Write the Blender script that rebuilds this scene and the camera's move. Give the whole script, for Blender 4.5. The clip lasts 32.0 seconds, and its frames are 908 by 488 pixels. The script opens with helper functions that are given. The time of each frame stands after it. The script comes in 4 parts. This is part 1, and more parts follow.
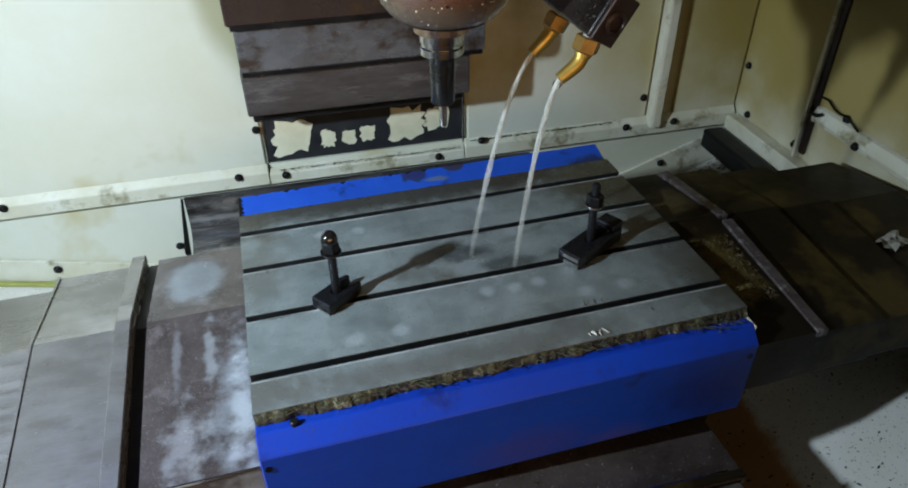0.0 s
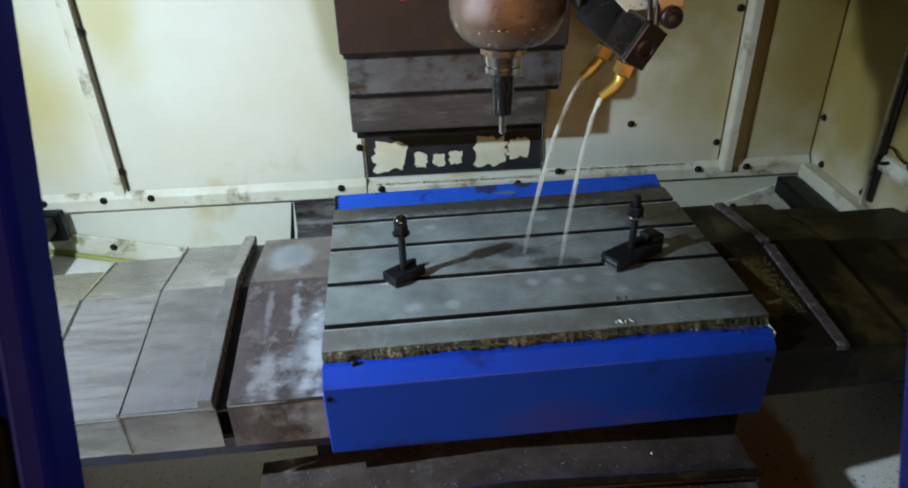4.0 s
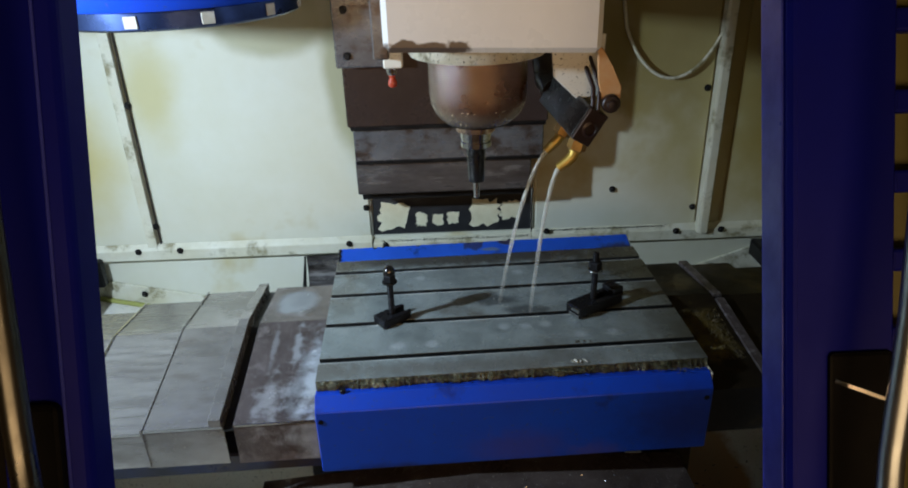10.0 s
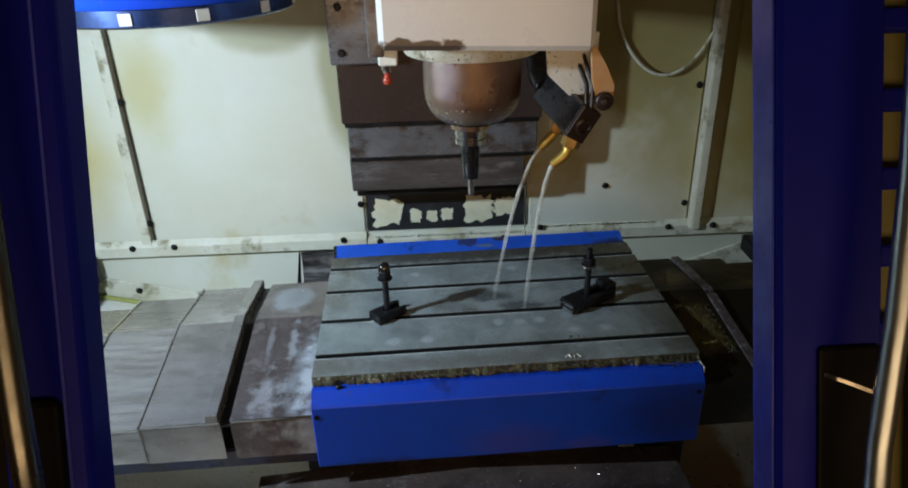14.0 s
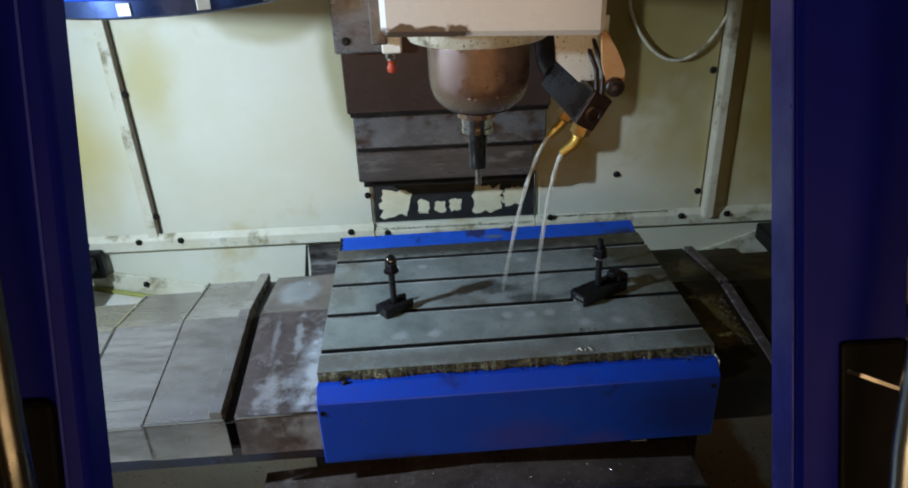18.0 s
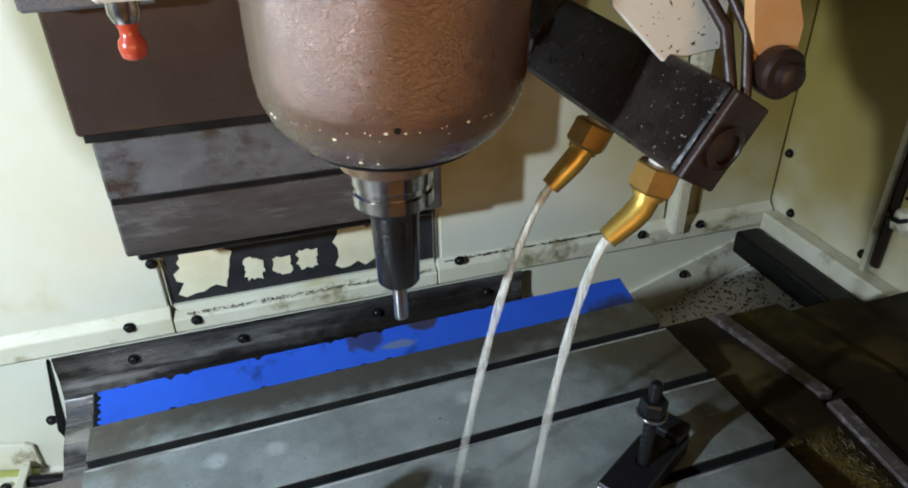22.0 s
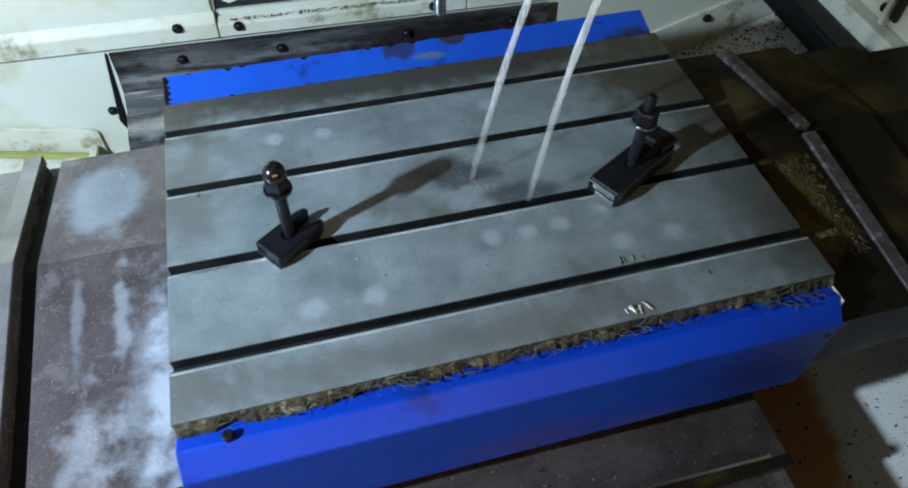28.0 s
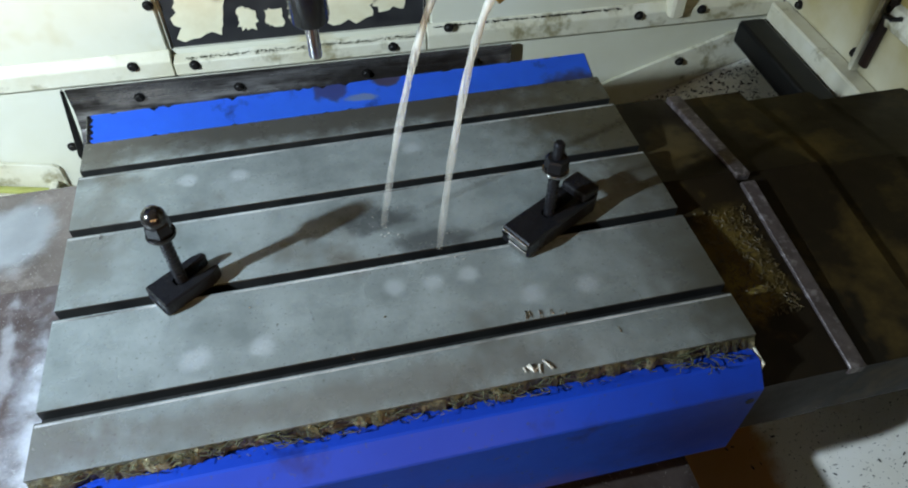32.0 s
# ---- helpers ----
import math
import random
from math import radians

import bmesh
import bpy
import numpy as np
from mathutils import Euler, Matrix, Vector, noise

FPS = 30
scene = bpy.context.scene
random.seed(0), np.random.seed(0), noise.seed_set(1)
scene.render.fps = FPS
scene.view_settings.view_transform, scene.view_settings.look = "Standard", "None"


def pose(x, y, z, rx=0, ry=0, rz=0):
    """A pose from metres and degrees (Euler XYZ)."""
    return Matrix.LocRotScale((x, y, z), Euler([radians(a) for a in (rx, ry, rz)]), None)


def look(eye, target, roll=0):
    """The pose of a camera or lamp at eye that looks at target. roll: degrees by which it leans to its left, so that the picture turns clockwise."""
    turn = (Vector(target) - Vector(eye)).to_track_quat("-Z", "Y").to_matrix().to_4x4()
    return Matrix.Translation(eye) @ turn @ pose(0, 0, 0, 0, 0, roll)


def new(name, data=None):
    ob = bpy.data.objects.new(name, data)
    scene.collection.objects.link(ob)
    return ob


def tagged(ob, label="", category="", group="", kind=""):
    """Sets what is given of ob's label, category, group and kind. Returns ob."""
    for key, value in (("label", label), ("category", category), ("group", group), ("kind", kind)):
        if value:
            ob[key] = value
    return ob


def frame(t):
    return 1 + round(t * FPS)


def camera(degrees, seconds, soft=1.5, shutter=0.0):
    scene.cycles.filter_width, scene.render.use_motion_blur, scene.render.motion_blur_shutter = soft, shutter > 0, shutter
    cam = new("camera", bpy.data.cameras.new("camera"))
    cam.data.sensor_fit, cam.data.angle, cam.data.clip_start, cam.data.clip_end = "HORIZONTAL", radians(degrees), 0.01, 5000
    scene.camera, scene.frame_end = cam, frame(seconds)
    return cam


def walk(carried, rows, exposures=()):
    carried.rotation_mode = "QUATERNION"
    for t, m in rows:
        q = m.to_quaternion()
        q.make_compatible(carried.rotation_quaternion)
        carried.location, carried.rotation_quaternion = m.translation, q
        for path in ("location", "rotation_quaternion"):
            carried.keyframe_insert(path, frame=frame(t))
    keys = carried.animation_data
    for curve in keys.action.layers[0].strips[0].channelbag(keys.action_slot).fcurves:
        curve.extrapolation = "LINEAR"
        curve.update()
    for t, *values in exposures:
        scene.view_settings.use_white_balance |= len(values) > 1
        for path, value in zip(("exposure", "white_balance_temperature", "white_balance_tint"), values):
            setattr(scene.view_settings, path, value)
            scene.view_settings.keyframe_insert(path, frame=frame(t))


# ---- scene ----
from itertools import product

# camera and its way
EXPOSURES = [(0.0, -0.2, 6300, 12), (3.0, -0.25, 6300, 13), (4.0, -0.23, 6300, 13), (9.0, -0.5, 6150, 12), (17.0, -0.5, 6200, 12), (19.0, -0.38, 6150, 12), (20.0, -0.25, 6450, 13), (21.0, -0.15, 6450, 13), (22.0, 0.12, 6550, 14), (25.0, 0.17, 6350, 13), (26.0, 0.0, 5650, 10), (29.0, 0.2, 6000, 12), (30.0, 0.24, 6250, 12), (32.0, 0.42, 6500, 12)]
cam = camera(66.1, 32.0, soft=1.9, shutter=0.4)
walk(cam, [(t, look(eye, target, roll)) for t, eye, target, roll in [
    (0, (0.1298, -1.319, 1.7096), (0.3229, -0.5336, 1.1216), -0.7),
    (0.5, (0.1697, -1.309, 1.7053), (0.33, -0.5254, 1.105), -0.75),
    (1, (0.2017, -1.3177, 1.7126), (0.3499, -0.5393, 1.1025), -1.89),
    (1.5, (0.1808, -1.3095, 1.7053), (0.3236, -0.5284, 1.0974), -1.2),
    (2, (0.1649, -1.3269, 1.7111), (0.3174, -0.5511, 1.0989), -1.19),
    (2.5, (0.2195, -1.3353, 1.7111), (0.3339, -0.5495, 1.1033), -1.76),
    (3, (0.2455, -1.3681, 1.7133), (0.3014, -0.5638, 1.1216), -2.12),
    (3.5, (0.2293, -1.4349, 1.7066), (0.2574, -0.6088, 1.1437), -1.66),
    (4, (0.1716, -1.5077, 1.7106), (0.2232, -0.6513, 1.1968), -1.56),
    (4.5, (0.1809, -1.6295, 1.7235), (0.2239, -0.7558, 1.239), -1.41),
    (6.5, (0.2209, -1.6364, 1.7712), (0.2292, -0.7531, 1.3024), -1.4),
    (7, (0.2232, -1.6432, 1.7688), (0.233, -0.755, 1.3095), -1.45),
    (7.5, (0.2251, -1.6482, 1.7681), (0.2389, -0.7581, 1.3127), -1.56),
    (8, (0.2266, -1.6517, 1.7686), (0.2441, -0.7592, 1.3178), -1.51),
    (8.5, (0.231, -1.6543, 1.7711), (0.249, -0.7607, 1.3226), -1.77),
    (9, (0.2354, -1.6579, 1.7722), (0.2532, -0.7609, 1.3305), -1.75),
    (9.5, (0.2387, -1.6608, 1.7731), (0.257, -0.7624, 1.3343), -1.93),
    (10, (0.2402, -1.6613, 1.7731), (0.2576, -0.7619, 1.3362), -1.8),
    (10.5, (0.2398, -1.6593, 1.7729), (0.258, -0.7612, 1.3335), -1.74),
    (11, (0.2393, -1.6611, 1.7746), (0.26, -0.7621, 1.3371), -1.7),
    (11.5, (0.2398, -1.6606, 1.7735), (0.263, -0.7623, 1.3347), -1.45),
    (12, (0.2389, -1.6613, 1.7749), (0.2635, -0.7632, 1.3357), -1.59),
    (12.5, (0.2428, -1.6528, 1.7692), (0.2652, -0.7555, 1.3283), -1.6),
    (13, (0.2325, -1.6808, 1.7836), (0.2605, -0.7838, 1.3425), -1.51),
    (13.5, (0.2367, -1.6693, 1.7788), (0.2641, -0.7728, 1.3365), -1.59),
    (14, (0.2368, -1.6685, 1.7778), (0.2642, -0.7722, 1.3353), -1.62),
    (14.5, (0.2341, -1.6693, 1.7785), (0.2584, -0.7731, 1.3354), -1.69),
    (16.5, (0.2355, -1.6671, 1.7767), (0.2574, -0.7708, 1.3339), -1.96),
    (17, (0.238, -1.6642, 1.7754), (0.2602, -0.7678, 1.3327), -1.99),
    (17.5, (0.2372, -1.6622, 1.774), (0.2622, -0.766, 1.331), -1.92),
    (18, (0.2437, -1.6442, 1.7686), (0.2546, -0.7537, 1.3138), -2.52),
    (18.5, (0.27, -1.6007, 1.7458), (0.2566, -0.6992, 1.3131), -2.97),
    (19, (0.2468, -1.4804, 1.7306), (0.2988, -0.5901, 1.2782), -1.23),
    (19.5, (0.1637, -1.3276, 1.7196), (0.3145, -0.4471, 1.2703), -1.58),
    (20, (0.1664, -1.2253, 1.6986), (0.3393, -0.3684, 1.2129), -1.56),
    (20.5, (0.2011, -1.1337, 1.6786), (0.3595, -0.2881, 1.1688), -0.08),
    (21, (0.2019, -1.0172, 1.6333), (0.4393, -0.193, 1.1191), 0.33),
    (21.5, (0.2276, -0.9628, 1.6157), (0.4694, -0.1415, 1.099), -1.82),
    (22, (0.2271, -0.9532, 1.6186), (0.4721, -0.1308, 1.1051), -1.1),
    (22.5, (0.2304, -0.9498, 1.6184), (0.4723, -0.1283, 1.1021), -1.11),
    (23, (0.2295, -0.9464, 1.6172), (0.4795, -0.1271, 1.1013), -0.69),
    (23.5, (0.2307, -0.9456, 1.6189), (0.4809, -0.1247, 1.1055), -0.68),
    (24, (0.2312, -0.9467, 1.6192), (0.4794, -0.126, 1.1045), -0.92),
    (24.5, (0.2315, -0.9458, 1.6206), (0.482, -0.1262, 1.1054), -1.22),
    (25, (0.2328, -0.9482, 1.6218), (0.4832, -0.1285, 1.1067), -1.29),
    (25.5, (0.2279, -0.9966, 1.5974), (0.4286, -0.2294, 0.9882), -1.83),
    (26, (0.1544, -1.0409, 1.6471), (0.3044, -0.4175, 0.8798), 0.9),
    (26.5, (0.1615, -1.1064, 1.6555), (0.3087, -0.4996, 0.8744), 1.2),
    (28.5, (0.2214, -1.0446, 1.6506), (0.3859, -0.4414, 0.8701), 2.24),
    (29, (0.2513, -1.0455, 1.653), (0.4114, -0.4394, 0.8739), 2.24),
    (29.5, (0.2431, -1.0408, 1.6455), (0.404, -0.4338, 0.8673), 2.32),
    (30, (0.2099, -1.0406, 1.6419), (0.3865, -0.4409, 0.8613), 2.84),
    (30.5, (0.2479, -1.0558, 1.647), (0.4018, -0.4485, 0.8676), 1.87),
    (31, (0.2711, -1.0519, 1.6424), (0.4226, -0.4376, 0.868), 1.6),
    (31.5, (0.2887, -1.0381, 1.6402), (0.4329, -0.419, 0.8682), 1.59),
    (32, (0.3136, -1.0504, 1.6394), (0.4485, -0.4015, 0.8905), 0.74),
]], exposures=EXPOSURES)

# light: dim warm workshop light, one cool work lamp inside the enclosure
world = bpy.data.worlds.new("workshop_air")
world.use_nodes = True
world.node_tree.nodes["Background"].inputs[0].default_value = (1.0, 0.72, 0.38, 1)
world.node_tree.nodes["Background"].inputs[1].default_value = 0.001
scene.world = world


def area_lamp(name, m, energy, color, sx, sy):
    data = bpy.data.lights.new(name, "AREA")
    data.shape, data.size, data.size_y, data.energy, data.color = "RECTANGLE", sx, sy, energy, color
    ob = new(name, data)
    ob.matrix_world = m
    return ob


LAMP = Vector((-0.70, -0.99, 1.725))
area_lamp("work_lamp_light", look(LAMP + Vector((0.035, 0.025, -0.02)), (-0.05, -0.32, 1.06)), 15.5, (0.70, 0.86, 1.0), 0.035, 0.06).data.spread = radians(140)
area_lamp("workshop_light", look((0.5, -3.3, 1.62), (0.5, -0.5, 1.5)), 31.0, (1.0, 0.63, 0.29), 2.6, 0.6)


# materials
def rgb(c):
    return (*c, 1.0)


def mat(name, base, alt=None, rough=0.5, metal=0.0, scale=8.0, mix=0.5, stain=None, stain_amount=0.5, stain_scale=3.0, bump=0.0, bump_scale=60.0, stretch=(1, 1, 1), coat=0.0, spread=0.15, rough_var=0.1, speck=None, speck_scale=120.0, speck_amount=0.3, spec=0.5):
    m = bpy.data.materials.new(name)
    m.use_nodes = True
    n, l = m.node_tree.nodes, m.node_tree.links
    b = n["Principled BSDF"]
    geo = n.new("ShaderNodeTexCoord")
    mp = n.new("ShaderNodeMapping")
    mp.inputs["Scale"].default_value = stretch
    l.new(geo.outputs["Object"], mp.inputs["Vector"])

    def noise_fac(sc, detail, lo, hi, src=mp):
        t = n.new("ShaderNodeTexNoise")
        t.inputs["Scale"].default_value, t.inputs["Detail"].default_value, t.inputs["Roughness"].default_value = sc, detail, 0.65
        l.new(src.outputs["Vector"], t.inputs["Vector"])
        r = n.new("ShaderNodeMapRange")
        r.inputs["From Min"].default_value, r.inputs["From Max"].default_value = lo, hi
        l.new(t.outputs["Fac"], r.inputs["Value"])
        return r.outputs["Result"], t.outputs["Fac"]

    def mixed(fac, a, c2, gain=1.0):
        x = n.new("ShaderNodeMix")
        x.data_type = "RGBA"
        if gain != 1.0:
            g = n.new("ShaderNodeMath")
            g.operation = "MULTIPLY"
            g.inputs[1].default_value = gain
            l.new(fac, g.inputs[0])
            fac = g.outputs[0]
        l.new(fac, x.inputs["Factor"])
        if isinstance(a, tuple):
            x.inputs[6].default_value = rgb(a)
        else:
            l.new(a, x.inputs[6])
        x.inputs[7].default_value = rgb(c2)
        return x.outputs[2]

    f1, raw1 = noise_fac(scale, 6, 0.5 - spread, 0.5 + spread)
    col = mixed(f1, base, alt or tuple(v * 0.75 for v in base), mix * 2 if mix < 0.5 else 1.0)
    if stain:
        f2, _ = noise_fac(stain_scale, 5, 0.62 - 0.25 * stain_amount, 0.72 - 0.2 * stain_amount)
        col = mixed(f2, col, stain, 0.9)
    if speck:
        f3, _ = noise_fac(speck_scale, 2, 0.72 - 0.2 * speck_amount, 0.74 - 0.2 * speck_amount, geo_map(n, l, geo))
        col = mixed(f3, col, speck)
    l.new(col, b.inputs["Base Color"])
    rr = n.new("ShaderNodeMapRange")
    rr.inputs["To Min"].default_value, rr.inputs["To Max"].default_value = max(0.03, rough - rough_var), min(1.0, rough + rough_var)
    l.new(f1, rr.inputs["Value"])
    l.new(rr.outputs["Result"], b.inputs["Roughness"])
    b.inputs["Metallic"].default_value = metal
    b.inputs["Coat Weight"].default_value = coat
    b.inputs["Specular IOR Level"].default_value = spec
    if bump:
        _, raw = noise_fac(bump_scale, 5, 0, 1)
        bp = n.new("ShaderNodeBump")
        bp.inputs["Strength"].default_value, bp.inputs["Distance"].default_value = bump, 0.002
        l.new(raw, bp.inputs["Height"])
        l.new(bp.outputs["Normal"], b.inputs["Normal"])
        if coat:
            b.inputs["Coat Roughness"].default_value = 0.10
            l.new(bp.outputs["Normal"], b.inputs["Coat Normal"])
    return m


def geo_map(n, l, geo):
    mp = n.new("ShaderNodeMapping")
    l.new(geo.outputs["Object"], mp.inputs["Vector"])
    return mp


def blots(m, spots, grain=45.0):
    """Blots of colour with a shape of their own: (centre, radii, colour, amount, edge, wobble)."""
    n, l = m.node_tree.nodes, m.node_tree.links
    b = n["Principled BSDF"]
    tc = n.new("ShaderNodeTexCoord")
    nz = n.new("ShaderNodeTexNoise")
    nz.inputs["Scale"].default_value, nz.inputs["Detail"].default_value = grain, 4.0
    l.new(tc.outputs["Object"], nz.inputs["Vector"])
    for centre, radii, colour, amount, edge, wobble in spots:
        mp = n.new("ShaderNodeMapping")
        mp.inputs["Location"].default_value = [-c / r for c, r in zip(centre, radii)]
        mp.inputs["Scale"].default_value = [1 / r for r in radii]
        l.new(tc.outputs["Object"], mp.inputs["Vector"])
        ln = n.new("ShaderNodeVectorMath")
        ln.operation = "LENGTH"
        l.new(mp.outputs["Vector"], ln.inputs[0])
        ad = n.new("ShaderNodeMath")
        ad.operation = "MULTIPLY_ADD"
        l.new(nz.outputs["Fac"], ad.inputs[0])
        ad.inputs[1].default_value = wobble
        l.new(ln.outputs["Value"], ad.inputs[2])
        r = n.new("ShaderNodeMapRange")
        r.interpolation_type = "SMOOTHSTEP"
        r.inputs["From Min"].default_value, r.inputs["From Max"].default_value = 1.0 + wobble * 0.5 - edge, 1.0 + wobble * 0.5
        r.inputs["To Min"].default_value, r.inputs["To Max"].default_value = amount, 0.0
        l.new(ad.outputs[0], r.inputs["Value"])
        x = n.new("ShaderNodeMix")
        x.data_type = "RGBA"
        l.new(r.outputs["Result"], x.inputs["Factor"])
        l.new(b.inputs["Base Color"].links[0].from_socket, x.inputs[6])
        x.inputs[7].default_value = rgb(colour)
        l.new(x.outputs[2], b.inputs["Base Color"])
    return m


CREAM = mat("cream_paint", (0.66, 0.66, 0.55), (0.61, 0.60, 0.46), 0.40, scale=3.0, stain=(0.50, 0.43, 0.22), stain_amount=0.22, stain_scale=2.2, bump=0.06, bump_scale=25)
OIL_AND_SHADE = (0.25, 0.195, 0.05)
# this row's last three blots paint shadow under the magazine and by the column
blots(CREAM, [((-0.65, -0.01, 1.25), (0.15, 0.3, 0.26), (0.52, 0.44, 0.16), 0.8, 0.8, 0.7), ((-0.44, -0.01, 1.40), (0.10, 0.3, 0.20), (0.50, 0.44, 0.17), 0.7, 0.9, 0.8), ((-0.40, -0.01, 1.63), (0.40, 0.3, 0.13), (0.38, 0.33, 0.14), 0.8, 0.5, 0.7), ((-0.14, -0.01, 1.565), (0.16, 0.3, 0.115), (0.36, 0.34, 0.19), 0.8, 0.3, 0.3), ((0.11, -0.01, 1.44), (0.15, 0.3, 0.32), (0.35, 0.33, 0.18), 0.85, 0.25, 0.25),
              # olive right of the column is oil film with cast shade painted in
              ((0.86, -0.01, 1.50), (0.28, 0.3, 0.32), OIL_AND_SHADE, 0.9, 0.45, 1.1), ((0.60, -0.01, 1.47), (0.18, 0.3, 0.25), OIL_AND_SHADE, 0.88, 0.5, 1.0), ((1.06, -0.01, 1.34), (0.12, 0.3, 0.30), OIL_AND_SHADE, 0.85, 0.5, 0.9), ((0.90, -0.01, 1.16), (0.06, 0.3, 0.10), (0.45, 0.39, 0.17), 0.6, 0.8, 1.3),
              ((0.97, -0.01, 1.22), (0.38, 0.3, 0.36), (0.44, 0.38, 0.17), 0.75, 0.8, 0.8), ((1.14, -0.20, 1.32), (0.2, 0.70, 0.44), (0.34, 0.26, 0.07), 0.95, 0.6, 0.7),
              # right-wall browns mix oil film with the head's painted shadow
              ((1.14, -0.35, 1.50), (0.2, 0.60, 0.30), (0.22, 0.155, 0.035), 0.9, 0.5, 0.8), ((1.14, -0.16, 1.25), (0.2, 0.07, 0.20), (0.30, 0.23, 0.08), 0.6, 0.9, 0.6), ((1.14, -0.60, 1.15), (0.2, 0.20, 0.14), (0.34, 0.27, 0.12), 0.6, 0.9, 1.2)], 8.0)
CREAM_STRIP = mat("cream_strip_paint", (0.68, 0.67, 0.55), (0.56, 0.53, 0.38), 0.5, scale=9.0, stain=(0.22, 0.19, 0.09), stain_amount=0.35, stain_scale=14, bump=0.15)
GREASY = mat("greasy_pale_ring", (0.62, 0.58, 0.46), (0.45, 0.40, 0.27), 0.35, 0.2, scale=30, stain=(0.16, 0.13, 0.07), stain_amount=0.3, stain_scale=28, speck=(0.03, 0.03, 0.02), speck_scale=230, speck_amount=0.4, bump=0.3)
WHITE_HEAD = mat("white_head_paint", (0.84, 0.83, 0.79), (0.79, 0.77, 0.72), 0.35, scale=5.0, bump=0.05, bump_scale=30)
blots(WHITE_HEAD, [((0.235, -0.725, 1.604), (0.07, 0.08, 0.016), (0.085, 0.045, 0.02), 0.95, 0.3, 1.8), ((0.21, -0.60, 1.603), (0.05, 0.12, 0.02), (0.10, 0.06, 0.03), 0.8, 0.5, 1.5)])
TRAY = mat("chip_tray_paint", (0.80, 0.79, 0.73), (0.70, 0.67, 0.56), 0.45, scale=6.0, stain=(0.46, 0.36, 0.16), stain_amount=0.22, stain_scale=5, speck=(0.05, 0.045, 0.03), speck_scale=260, speck_amount=0.32, bump=0.2)
# the orange blot paints the table's warm shadow on the tray
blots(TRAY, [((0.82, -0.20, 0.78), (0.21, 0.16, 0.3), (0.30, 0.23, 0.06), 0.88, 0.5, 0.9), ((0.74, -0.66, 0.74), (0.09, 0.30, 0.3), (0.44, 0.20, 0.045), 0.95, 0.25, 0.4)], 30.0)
# blue of the saddle beam, darkened for the shade under the covers
SADDLE = mat("shaded_blue_saddle_paint", (0.012, 0.028, 0.16), (0.02, 0.022, 0.03), 0.35, scale=7.0, stain=(0.05, 0.045, 0.04), stain_amount=0.4, stain_scale=5, bump=0.1)
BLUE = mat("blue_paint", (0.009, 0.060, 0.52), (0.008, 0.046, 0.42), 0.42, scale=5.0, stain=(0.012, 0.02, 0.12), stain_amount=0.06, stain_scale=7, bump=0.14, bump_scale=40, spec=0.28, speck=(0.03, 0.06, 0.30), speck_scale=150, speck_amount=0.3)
# purple blots paint a reflection, the first blot fading light at the right
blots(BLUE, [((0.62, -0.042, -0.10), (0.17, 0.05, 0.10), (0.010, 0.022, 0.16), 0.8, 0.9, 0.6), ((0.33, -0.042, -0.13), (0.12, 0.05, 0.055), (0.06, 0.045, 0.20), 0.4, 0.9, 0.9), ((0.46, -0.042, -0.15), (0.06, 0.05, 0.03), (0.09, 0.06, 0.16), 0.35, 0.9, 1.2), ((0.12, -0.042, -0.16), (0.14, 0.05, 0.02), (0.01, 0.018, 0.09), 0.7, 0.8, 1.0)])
# brighter than the guard's blue: light on the rear strip is in it
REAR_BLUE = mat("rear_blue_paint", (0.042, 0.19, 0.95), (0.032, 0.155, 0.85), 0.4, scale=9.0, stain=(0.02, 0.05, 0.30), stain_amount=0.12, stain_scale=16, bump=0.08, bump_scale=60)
blots(REAR_BLUE, [((0.305, 0.464, 0), (0.03, 0.020, 0.05), (0.06, 0.045, 0.06), 0.75, 0.4, 1.8), ((0.338, 0.446, 0), (0.03, 0.007, 0.05), (0.22, 0.30, 0.42), 0.8, 0.5, 1.4), ((0.375, 0.470, 0), (0.022, 0.012, 0.05), (0.08, 0.06, 0.06), 0.9, 0.35, 1.6), ((0.0, 0.452, 0), (0.008, 0.03, 0.05), (0.05, 0.05, 0.06), 0.9, 0.3, 2.5), ((0.62, 0.428, 0), (0.06, 0.022, 0.05), (0.06, 0.05, 0.03), 0.8, 0.6, 1.2)])
NAVY = mat("navy_door_paint", (0.005, 0.009, 0.30), (0.004, 0.007, 0.24), 0.45, scale=4.0, bump=0.05, bump_scale=40, spec=0.12)
TABLE = mat("table_cast_iron", (0.325, 0.372, 0.364), (0.185, 0.216, 0.210), 0.28, 0.22, scale=13.0, stain=(0.13, 0.12, 0.095), stain_amount=0.3, stain_scale=4, bump=0.14, bump_scale=140, speck=(0.15, 0.16, 0.155), speck_scale=240, speck_amount=0.34)
PALE_SPOT = (0.46, 0.51, 0.52)
